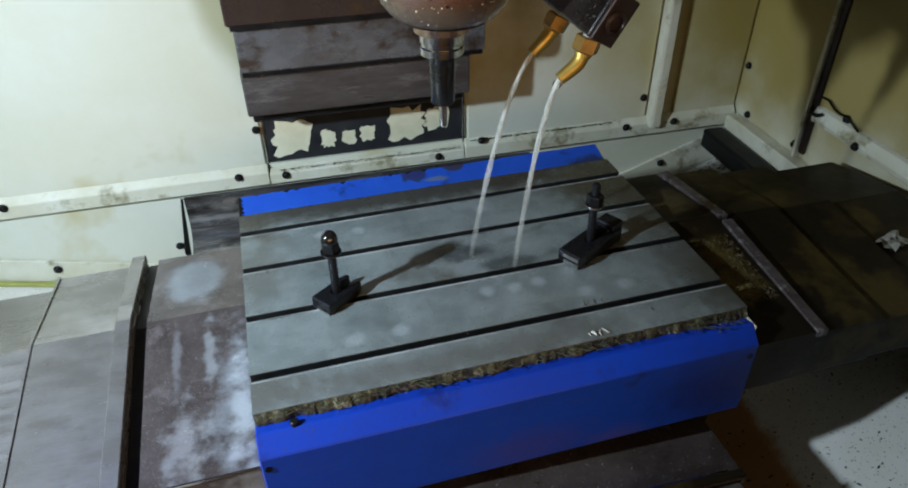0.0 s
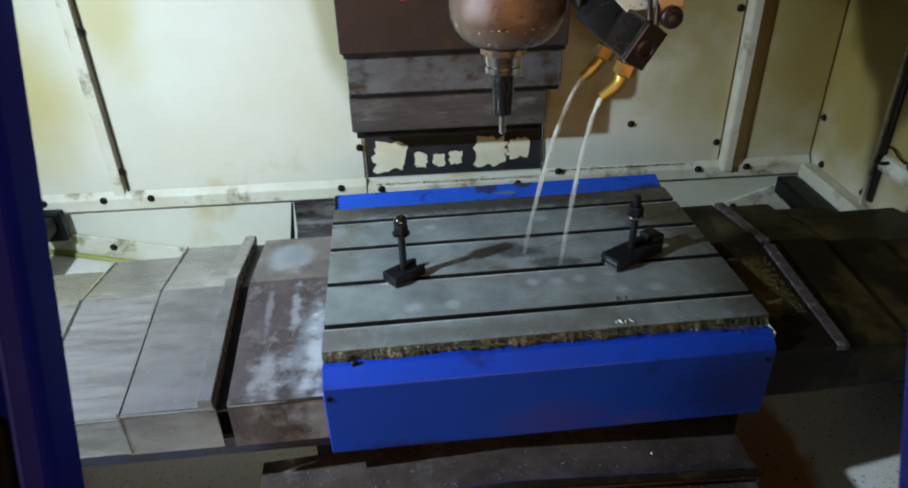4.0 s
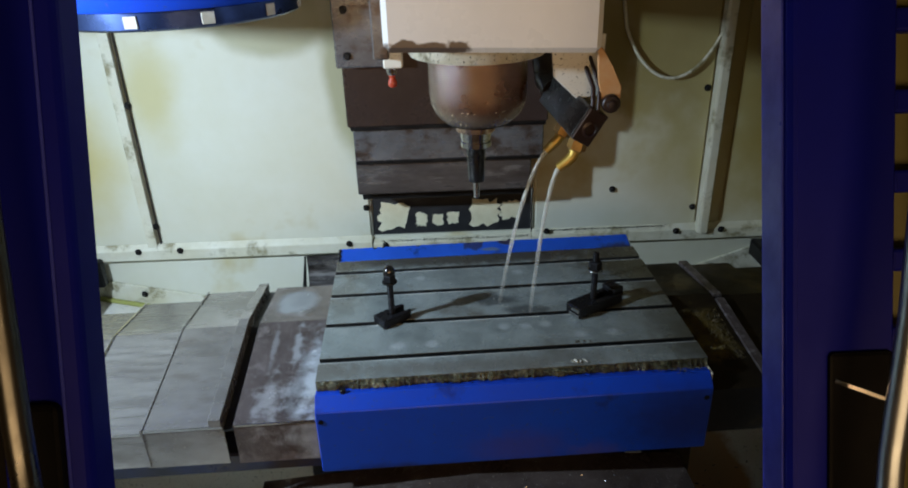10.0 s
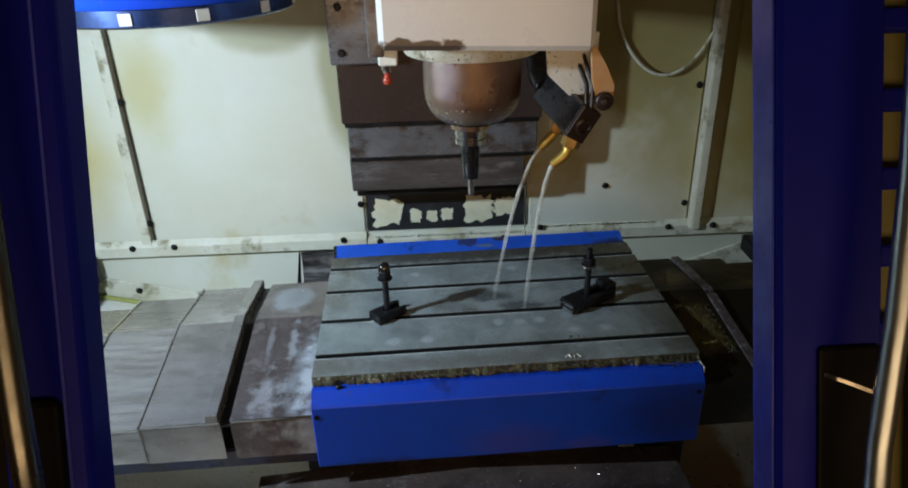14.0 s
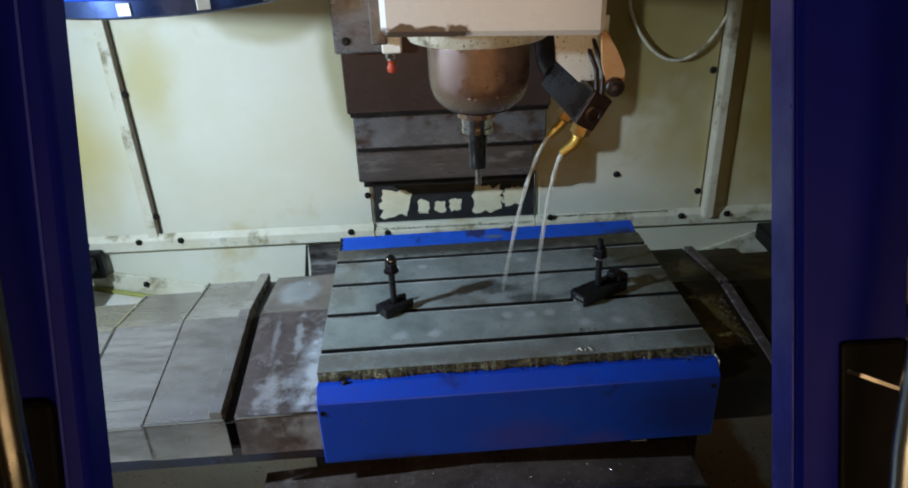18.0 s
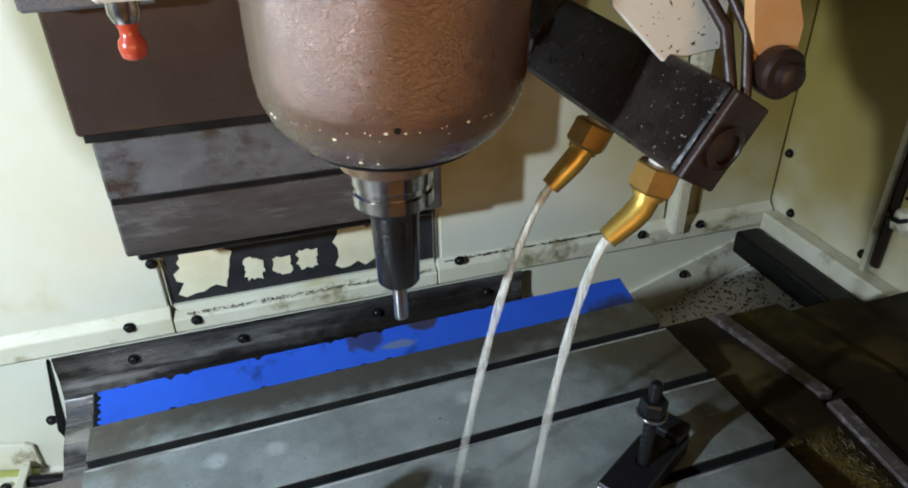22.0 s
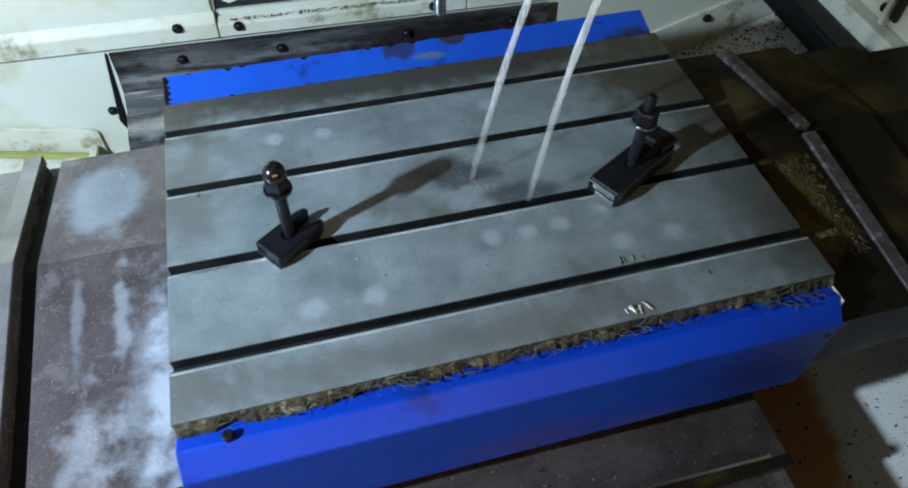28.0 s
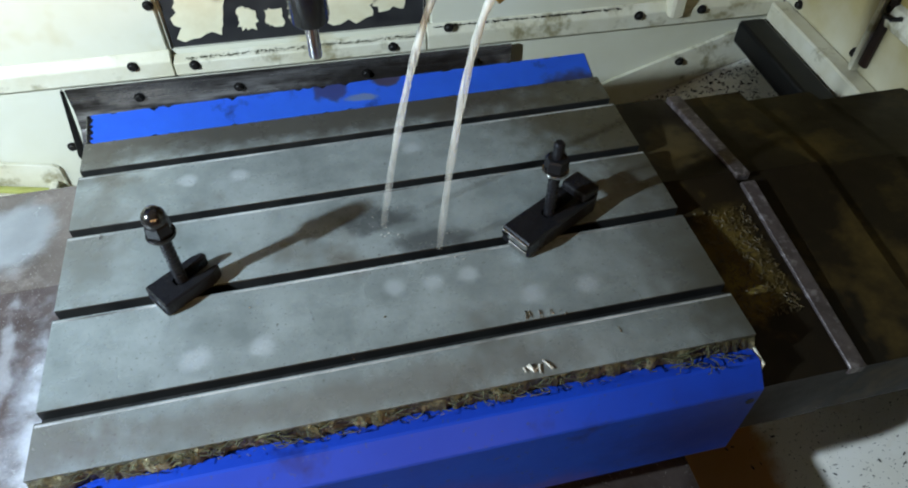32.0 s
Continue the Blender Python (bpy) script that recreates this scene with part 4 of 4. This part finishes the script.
def strands(name, u0, u1, v0, v1, z, count, seed, material, label, m):
    """Thin curled turnings in one mesh."""
    rnd = random.Random(seed)
    verts, faces = [], []
    for _ in range(count):
        u, v, a = rnd.uniform(u0, u1), rnd.uniform(v0, v1), rnd.gauss(0.1, 0.7)
        h, w, step = z + rnd.uniform(-0.003, 0.0015), rnd.uniform(0.0004, 0.0008), rnd.uniform(0.003, 0.006)
        k = len(verts)
        for i in range(6):
            for j in range(3):
                b = math.tau * j / 3
                verts.append((u - math.sin(a) * w * math.cos(b), v + math.cos(a) * w * math.cos(b), h + w * math.sin(b)))
            u, v, h, a = u + step * math.cos(a), min(v1, max(v0 - 0.004, v + step * math.sin(a))), max(z - 0.003, h + rnd.uniform(-0.0012, 0.0012)), a + rnd.gauss(0, 0.5)
        for i in range(5):
            for j in range(3):
                p, q = k + 3 * i + j, k + 3 * i + (j + 1) % 3
                faces.append((p, q, q + 3, p + 3))
    me = bpy.data.meshes.new(name)
    me.from_pydata(verts, [], faces)
    me.materials.append(material)
    ob = new(name, me)
    ob.matrix_world = m
    return tagged(ob, label, "swarf", "", "stuff")


def sludge(name, u0, u1, seed, m):
    """A ragged low ridge of packed chips."""
    rnd = random.Random(seed)
    bm = bmesh.new()
    n, rows_ = 260, []
    w = 0.008
    for i in range(n + 1):
        w = min(0.0085, max(0.0015, w + rnd.gauss(0, 0.0018)))
        u = u0 + (u1 - u0) * i / n
        edge = -w * (1.0 if u < 0.45 else 0.8)
        rows_.append([bm.verts.new((u, y + rnd.gauss(0, 0.0004), zz + rnd.uniform(0, hh))) for y, zz, hh in ((0.0005, -0.012, 0), (-0.0006, -0.0022, 0.0022), (edge * 0.3, -0.0050, 0.0035), (edge * 0.62, -0.0075, 0.0030), (edge * 0.9, -0.0105, 0.002), (edge, -0.0160, 0.0))])
    for a, b in zip(rows_, rows_[1:]):
        for p in range(5):
            bm.faces.new((a[p], a[p + 1], b[p + 1], b[p]))
    me = mesh_of(bm, name, SWARF, 60)
    ob = new(name, me)
    ob.matrix_world = m
    return tagged(ob, "dark packed sludge of fine chips along the table edge", "swarf", "", "stuff")


sludge("sludge", 0.002, TW - 0.002, 9, T_POSE)
strands("swarf", 0.0, TW - 0.02, -0.010, -0.001, -0.0030, 110, 5, GREEN_SWARF, "wet greenish curled swarf packed along the table front edge", T_POSE)
strands("swarf", 0.56, 0.62, -0.022, -0.006, -0.0065, 16, 6, GREEN_SWARF, "wet greenish curled swarf tangled on the blue guard", T_POSE)
heap("swarf", 0.0, TW - 0.01, -0.015, -0.001, -0.0045, 300, 0.0006, 7, SWARF, "dark crumbly chips among the curled swarf", T_POSE)
heap("swarf", 0.03, 0.60, 0.02, 0.42, 0.0006, 26, 0.0007, 8, STEEL, "a few bright chips lying on the table", T_POSE)


def cover(name, u0, u1, dz, material, label, group, rear=0.0, front=0.0):
    ob = thing(name, T_POSE, label, "way cover", group)
    r, f = 0.41 - rear, -0.035 + front
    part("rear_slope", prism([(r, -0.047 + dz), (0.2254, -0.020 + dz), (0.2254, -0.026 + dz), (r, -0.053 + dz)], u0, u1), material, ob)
    part("front_slope", prism([(f, -0.050 + dz), (0.225, -0.020 + dz), (0.225, -0.026 + dz), (f, -0.056 + dz)], u0, u1), material, ob)
    part("front_apron", box(u0, u1, f, f + 0.005, -0.130, -0.0562 + dz), material, ob)
    if material in (COVER, COVER_GLARE, COVER_STAINED):
        part("worn_fold", box(u0 + 0.001, u1 - 0.001, f - 0.0008, f + 0.0012, -0.0548 + dz, -0.0496 + dz, 0.0006, 1), STEEL, ob, "bright worn fold")
    part("rear_apron", box(u0, u1, r - 0.005, r, -0.130, -0.0532 + dz), material, ob)
    return ob


def channel(ob, u0, u1, dz):
    prof = [(0.41, -0.047 + dz), (0.225, -0.0195 + dz), (-0.0355, -0.0495 + dz), (-0.0355, -0.0465 + dz), (0.225, -0.0165 + dz), (0.41, -0.044 + dz)]
    # black strip laid where the void between cover and lip is dark
    part("gap", prism(prof, u0, u1), SLOT, ob, "black strip standing in for the dark gap")


near_left = cover("way_cover", -0.134, -0.001, 0.0, COVER_STAINED, "stained brown steel way cover with milky film beside the table", "way covers along the table")
channel(near_left, -0.1505, -0.1345, -0.012)
for i, (a, b) in enumerate(((-0.283, -0.151), (-0.412, -0.282), (-0.54, -0.411), (-0.80, -0.539))):
    z_, r_, f_ = -0.003 - 0.007 * i, 0.002 + 0.02 * i, 0.002 + 0.003 * i
    seg = cover("way_cover", a, b, z_, COVER_GLARE if i == 1 else COVER, "brushed steel way cover segment with glare in its colour" if i == 1 else "dull steel telescopic way cover segment", "way covers along the table", r_, f_)
    part("wiper_edge", prism([(0.411 - r_, -0.046 + z_), (0.225, -0.0192 + z_), (-0.0356 + f_, -0.0495 + z_), (-0.0356 + f_, -0.128), (-0.0364 + f_, -0.128), (-0.0364 + f_, -0.0478 + z_), (0.225, -0.0180 + z_), (0.412 - r_, -0.0445 + z_)], a, a + 0.0035), STEEL if i == 1 else COVER, seg, "edge wiper strip")
    if i == 0:
        part("wiper_lip", prism([(0.414, -0.050), (0.225, -0.022), (-0.037, -0.052), (-0.037, -0.036), (0.225, -0.008), (0.414, -0.036)], -0.172, -0.1515, "x", 0.001), COVER, seg, "raised wiper lip")
cover("way_cover", TW + 0.001, 0.752, 0.008, COVER_RUST, "oily brown steel way cover caked with sludge", "way covers along the table")
for i, (a, b) in enumerate(((0.7525, 0.87), (0.86, 0.98), (0.97, 1.13))):
    seg = cover("way_cover", a, b, 0.002 - 0.008 * i, COVER_RUST, "oily brown telescopic way cover segment", "way covers along the table", 0.002 + 0.012 * i, 0.002 + 0.004 * i)
    if i == 0:
        for v0, v1 in ((-0.037, 0.205), (0.215, 0.40)):
            zz = lambda v: -0.006 - (abs(v - 0.225) * 0.125)
            part("wiper_lip", prism([(v1, zz(v1) - 0.012), (v0, zz(v0) - 0.012), (v0, zz(v0) - 0.001), (v1, zz(v1) - 0.001)], 0.7525, 0.7705, "x", 0.001), LIP, seg, "raised steel wiper lip")

heap("sludge", TW + 0.024, 0.742, 0.035, 0.175, 0.0006, 900, 0.0009, 31, MUSTARD, "mustard brown sludge lying on the oily cover", T_POSE @ Matrix.Translation((0, 0, -0.0373)) @ pose(0, 0, 0, math.degrees(math.atan2(0.030, 0.26)), 0, 0))
saddle = thing("saddle", T_POSE, "blue painted saddle beam under the table covers", "machine saddle")
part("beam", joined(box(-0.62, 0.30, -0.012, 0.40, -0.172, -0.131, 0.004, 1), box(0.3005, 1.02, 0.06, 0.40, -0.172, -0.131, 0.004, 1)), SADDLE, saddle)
part("body", box(-0.05, 0.57, 0.105, 0.44, -0.37, -0.173, 0.004, 1), BLACK, saddle)
# box added to stop lamp light slipping under the guard to the tray
part("flank", box(0.615, 0.658, 0.012, 0.42, -0.335, -0.1735, 0.003, 1), COVER_RUST, saddle, "oily brown flank added to block lamp light")


def front_cover(v0, v1, dz, s):
    ob = thing("front_way_cover", T_POSE, "grimy steel way cover in front of the table", "way cover", "front way covers")
    l, c, e, dz = -0.115 + s, 0.26, 0.630 - s, dz - 0.012
    prof = [(l, -0.203 + dz), (c, -0.176 + dz), (e, -0.200 + dz), (e, -0.36), (e - 0.005, -0.36), (e - 0.005, -0.205 + dz), (c, -0.181 + dz), (l + 0.005, -0.208 + dz), (l + 0.005, -0.36), (l, -0.36)]
    part("sheet", prism(prof, v0, v1, "y"), COVER_DIRTY, ob)
    part("wiper_lip", prism([(l - 0.002, -0.204 + dz), (c, -0.177 + dz), (e + 0.002, -0.201 + dz), (e + 0.002, -0.195 + dz), (c, -0.171 + dz), (l - 0.002, -0.198 + dz)], v0, v0 + 0.012, "y", 0.001), COVER_RUST, ob, "raised wiper lip")
    part("worn_fold", prism([(l + 0.02, -0.2020 + dz), (c, -0.1755 + dz), (e - 0.02, -0.1990 + dz), (e - 0.02, -0.1982 + dz), (c, -0.1747 + dz), (l + 0.02, -0.2012 + dz)], v0 + 0.0125, v0 + 0.0165, "y"), STEEL, ob, "bright worn line behind the wiper")
    return ob


front_cover(-0.115, 0.008, 0.0, 0.0)
front_cover(-0.25, -0.105, -0.012, 0.006)
front_cover(-0.40, -0.24, -0.024, 0.012)


def strap(l0, l1, width, h):
    """A U-shaped strap: solid nose, two prongs with rounded ends."""
    w, sw, s0 = width / 2, 0.0085, -0.010
    rim = [(l0, -w), (l1 - 0.012, -w), (l1 - 0.004, -w + 0.004), (l1, -sw - 0.003), (l1 - 0.003, -sw), (s0 + 0.006, -sw), (s0, -sw * 0.5), (s0, sw * 0.5), (s0 + 0.006, sw), (l1 - 0.003, sw), (l1, sw + 0.003), (l1 - 0.004, w - 0.004), (l1 - 0.012, w), (l0, w)]
    return prism(rim, 0.0006, h, "z", 0.0016)


def clamp(u, v, turn, l0, l1, width, label, domed):
    ob = thing("strap_clamp", T_POSE @ pose(u, v, 0.0, 0, 0, turn), label, "clamp", "strap clamps")
    part("strap", strap(l0, l1, width, 0.017 if domed else 0.022), STRAP, ob)
    if domed:
        part("nose", box(l0 - 0.0012, l0 - 0.0001, -width / 2 + 0.002, width / 2 - 0.002, 0.0008, 0.004), STEEL, ob, "worn bright lower edge")
    else:
        part("nose", joined(box(l0 - 0.003, l0 - 0.0002, -width / 2 + 0.002, width / 2 - 0.002, 0.013, 0.0205, 0.0008, 1), box(l0 - 0.003, l0 - 0.0002, -width / 2 + 0.002, width / 2 - 0.012, 0.003, 0.0105, 0.0008, 1)), STEEL, ob, "worn bright nose")
        part("heel", box(l1 - 0.03, l1 - 0.004, -width / 2 + 0.003, width / 2 - 0.003, 0.0222, 0.034, 0.003, 2), STRAP, ob, "stepped heel block")
    top = 0.104 if domed else 0.116
    stud = part("stud", lathe([(0.0052, -0.005), (0.0058, 0.02), (0.0058, top), (0.004, top + 0.002)], 20), STRAP, ob, "black threaded stud", 40)
    for k in range(8):
        z = 0.024 + k * 0.007
        part("thread", lathe([(0.0059, z), (0.0063, z + 0.0015), (0.0059, z + 0.003)], 16), STRAP, stud, "", 30)
    part("washer", lathe([(0.0135, 0.081), (0.014, 0.0825), (0.0135, 0.0845)], 28), STEEL if not domed else TOOL, ob, "", 40)
    part("nut", lathe([(0.0118, 0.0848), (0.0124, 0.0860), (0.0124, 0.097), (0.0112, 0.0995)], 6), STRAP, ob, "hexagon nut")
    if domed:
        part("dome", lathe([(0.0108, 0.0996), (0.0112, 0.103), (0.0100, 0.1085), (0.0072, 0.1125), (0.003, 0.1145)], 28), TOOL, ob, "polished dome of the nut", 60)
    return ob


clamp(0.124, 0.174, 36, -0.030, 0.036, 0.036, "short black slotted strap clamp with domed nut on tall stud", True)
clamp(0.503, 0.178, 29, -0.050, 0.066, 0.039, "long black slotted strap clamp with tall stud and worn bright nose", False)

# ---- tool magazine ----
magazine = thing("tool_magazine", pose(-0.25, -0.237, 1.6), "blue and black carousel tool magazine", "tool magazine")
part("disc", lathe([(0.228, 0.0), (0.233, 0.004), (0.233, 0.030), (0.226, 0.034)], 72), DISC, magazine, "glossy dark blue tool disc", 40)
part("cover", lathe([(0.262, 0.0345), (0.266, 0.04), (0.266, 0.16), (0.25, 0.17)], 72), BLUE, magazine, "blue painted cover", 40)

for i in range(12):
    a = math.tau * i / 12
    part("tag", turned(box(-0.011, 0.011, -0.0015, 0.0015, 0.006, 0.026, 0.001, 1), pose(0.234 * math.cos(a), 0.234 * math.sin(a), 0, 0, 0, math.degrees(a) + 90)), TAG, magazine, "pale pocket tag")
part("hub", lathe([(0.05, 0.1705), (0.05, 0.55)], 32), BLACK, magazine, "", 40)

probe = thing("air_nozzle", HEAD_SHIFT, "small steel air nozzle with red cap under the head", "nozzle")
part("bracket", box(0.163, 0.187, -0.60, -0.50, 1.57, 1.72, 0.002, 1), COLUMN_GREY, probe)
part("block", box(0.176, 0.206, -0.578, -0.545, 1.552, 1.580, 0.002, 1), TRAY, probe)
part("stem", lathe([(0.0065, 1.5395), (0.0085, 1.5445), (0.0085, 1.5545), (0.006, 1.5565), (0.006, 1.5518)], 20, pose(0.188, -0.563, 0)), STEEL, probe, "", 40)
part("cap", lathe([(0.003, 1.5195), (0.0064, 1.5215), (0.0074, 1.5265), (0.0068, 1.5300), (0.0050, 1.5325), (0.0048, 1.5360), (0.0058, 1.5393)], 20, pose(0.188, -0.563, 0)), RED, probe, "red cap", 50)

cable = thing("cable", Matrix.Identity(4), "slack grey cable looped against the back wall", "cable")
part("wire", tube([(0.672 + 0.262 * s, -0.012 - 0.01 * math.sin(math.pi * s), 1.59 - 0.205 * math.sin(math.pi * s) ** 0.5 + 0.01 * s) for s in [i / 20 for i in range(21)]], 0.004, 8), CREAM_STRIP, cable, "", 60)

# ---- coolant block, nozzles and streams ----
coolant = thing("coolant_block", HEAD_SHIFT, "wet black coolant block with brass nozzles", "coolant block")
B = pose(0.468, -0.597, 1.486, 8, 30, 14)
block = part("block", turned(box(-0.017, 0.017, -0.080, 0.075, -0.027, 0.027, 0.003, 2), B), BLACK_PLASTIC, coolant)
part("end_plate", turned(box(-0.0165, 0.0165, -0.0855, -0.0803, -0.0265, 0.0265, 0.0015, 2), B), NOSE_DARK, block, "oily brown end plate")
part("end_cap", turned(lathe([(0.012, 0.0), (0.013, 0.002), (0.009, 0.0035), (0.008, 0.001)], 28), B @ pose(0.0, -0.0857, -0.002, 90, 0, 0)), NOSE_DARK, block, "round plug", 40)
part("hose_elbow", tube([B @ Vector((0, 0.075, 0.0)), B @ Vector((-0.004, 0.11, 0.006)), B @ Vector((-0.02, 0.14, 0.03)), B @ Vector((-0.03, 0.15, 0.075)), Vector((0.44, -0.46, 1.62))], [0.022, 0.023, 0.020, 0.016, 0.015], 16), BLACK_PLASTIC, coolant, "black rubber hose", 50)
part("hose", tube([(0.476, -0.60, 1.63), (0.478, -0.615, 1.57), (0.490, -0.655, 1.53), (0.487, -0.672, 1.50), (0.482, -0.668, 1.478)], 0.0036, 10), NOSE_DARK, coolant, "thin black hose", 50)
part("hose", tube([(0.484, -0.605, 1.63), (0.488, -0.63, 1.57), (0.498, -0.662, 1.53), (0.494, -0.675, 1.50), (0.489, -0.672, 1.482)], 0.0030, 10), NOSE_DARK, coolant, "thin black hose", 50)
part("arm", prism([(0.490, 1.590), (0.498, 1.589), (0.514, 1.562), (0.529, 1.532), (0.528, 1.514), (0.514, 1.494), (0.502, 1.503), (0.494, 1.545)], -0.668, -0.660, "y", 0.0015), ORANGE, coolant, "faded orange swing arm")
part("pivot_knob", turned(lathe([(0.0125, 0.0), (0.0135, 0.002), (0.0135, 0.010), (0.0115, 0.012), (0.0075, 0.0122), (0.0072, 0.018), (0.006, 0.019)], 32), pose(0.5125, -0.668, 1.510, 90, 0, 0)), NOSE_DARK, coolant, "black pivot knob", 40)
part("bracket", prism([(0.428, 1.603), (0.510, 1.603), (0.506, 1.512), (0.470, 1.508), (0.434, 1.542)], -0.632, -0.628, "y", 0.001), TRAY, coolant, "chip-spattered pale bracket plate")
for top, nut, elbow, tip in (((0.4733, -0.563, 1.4498), (0.4646, -0.563, 1.4381), (0.4578, -0.563, 1.4247), (0.4369, -0.563, 1.4036)), ((0.4816, -0.632, 1.4432), (0.4748, -0.632, 1.4344), (0.4686, -0.632, 1.4143), (0.446, -0.632, 1.3973))):
    p0, p1, p2, p3 = (Vector(p) for p in (top, nut, elbow, tip))
    bend = [p1.lerp(p2, 0.3), p1.lerp(p2, 0.72), p2 + (p1 - p2) * 0.10 + (p3 - p2) * 0.08, p2.lerp(p3, 0.3), p2.lerp(p3, 0.65), p3]
    nz = part("nozzle", tube(bend, [0.0088, 0.0084, 0.0088, 0.0086, 0.0080, 0.0072], 18), BRASS, coolant, "bent brass nozzle", 50)
    axis = (p2 - p1).normalized()
    part("nut", tube([p1 - axis * 0.010, p1 - axis * 0.009, p1 + axis * 0.006, p1 + axis * 0.008], [0.0138, 0.0153, 0.0153, 0.0130], 6), BRASS_DARK, nz, "hexagon brass nut")
    part("collar", tube([p1 + axis * 0.0085, p1 + axis * 0.0115], 0.0102, 18), BRASS, nz, "brass collar", 40)
    part("thread_seal", tube([p1 - axis * 0.026, p1 - axis * 0.0102], 0.0080, 16), TAG, nz, "white thread tape", 40)
for tip, hit in (((0.4369, -0.563, 1.4036), (0.342, -0.556, 1.114)), ((0.446, -0.632, 1.3973), (0.393, -0.597, 1.114))):
    a, b = HEAD_SHIFT @ Vector(tip), Vector(hit)
    pts = []
    for i in range(15):
        s = i / 14
        q = a.lerp(b, s)
        q.z = a.z + (b.z - a.z) * (0.30 * s + 0.70 * s * s)
        pts.append(q)
    tagged(part("coolant_stream", tube(pts, [0.0030 + 0.00004 * i + 0.0005 * math.sin(i * 2.1) for i in range(15)], 10), COOLANT, None, "thin milky stream of coolant pouring onto the table", 60), "", "coolant stream", "coolant streams")

lamp = thing("work_lamp", look(LAMP, (0.45, -0.2, 1.05)), "small black machine work lamp on the side wall", "work lamp")
part("housing", box(-0.10, 0.10, -0.04, 0.04, 0.0, 0.05, 0.006), BLACK, lamp)

part("bracket", box(-0.03, 0.03, -0.03, 0.03, -0.02, -0.0005, 0.003, 1), BLACK, lamp)

for bx, bz in ((0.080, 1.51), (0.145, 1.51), (0.080, 1.60), (0.145, 1.66)):
    bolt(column, bx, -0.2355, bz)

scrap = thing("paper_scrap", T_POSE @ pose(1.018, 0.112, -0.0475, 0, 0, 20), "crumpled pale scrap of paper on the oily cover", "paper scrap")
rnd_ = random.Random(77)
bm_ = bmesh.new()
grid = [[bm_.verts.new((-0.026 + 0.0087 * i + rnd_.uniform(-0.002, 0.002), -0.016 + 0.008 * j + rnd_.uniform(-0.002, 0.002), rnd_.uniform(0.0, 0.011))) for j in range(5)] for i in range(7)]
for i in range(6):
    for j in range(4):
        bm_.faces.new((grid[i][j], grid[i + 1][j], grid[i + 1][j + 1], grid[i][j + 1]))
bmesh.ops.solidify(bm_, geom=bm_.faces[:], thickness=0.0008)
part("sheet", bm_, TAG, scrap)
wire = thing("loose_wire", Matrix.Identity(4), "thin dark wire hanging on the side panel", "wire")
part("strand", tube([(1.126, -0.272 - 0.018 * i, 1.138 + 0.004 * math.sin(i * 1.9) - 0.003 * i) for i in range(7)], 0.0022, 6), BLACK, wire, "", 60)

# ---- loose chips ----
for hx, hy, sd in ((0.342, -0.556, 51), (0.393, -0.597, 52)):
    heap("droplets", hx - 0.022, hx + 0.022, hy - 0.022, hy + 0.022, 1.1142, 16, 0.0005, sd, TAG, "milky coolant droplets splashed on the table", Matrix.Identity(4), 1.6)
heap("swarf", 0.445, 0.485, 0.062, 0.070, 0.0006, 9, 0.0014, 41, STEEL, "bright chips beside the front slot of the table", T_POSE)
heap("swarf", 0.425, 0.450, 0.008, 0.016, 0.0010, 5, 0.0028, 42, TAG, "bright chips near the table front edge", T_POSE)
heap("chips", 0.49, 0.82, -0.015, -0.006, 1.0005, 420, 0.0011, 21, BLACK, "black chips caught along the cream sill", Matrix.Identity(4))
heap("chips", 0.085, 0.47, -0.018, -0.006, 0.989, 420, 0.0010, 22, SWARF, "greenish chips caught along the cream sill", Matrix.Identity(4))
SLOPE = pose(0.60, 0, 0.6815, 0, -math.degrees(math.atan2(0.192, 0.54)), 0)
heap("chips", 0.02, 0.56, -0.34, -0.012, 0.0, 2600, 0.0017, 23, BLACK, "black chips strewn over the sloping tray", SLOPE, 1.5)
heap("chips", 0.02, 0.56, -1.25, -0.60, 0.0, 420, 0.0017, 24, BLACK, "black chips strewn over the sloping tray", SLOPE, 1.5)
heap("droplets", 0.0, 0.40, -0.005, 0.006, 0.001, 420, 0.0010, 25, STEEL, "bright wet chips in a line on the black sheet", pose(0.19, -0.034, 0.8835, 38, 2.5, -3))
heap("chips", 0.02, 0.55, -0.10, -0.02, -0.190, 40, 0.0010, 26, STEEL, "bright chips on the grimy front covers", T_POSE)
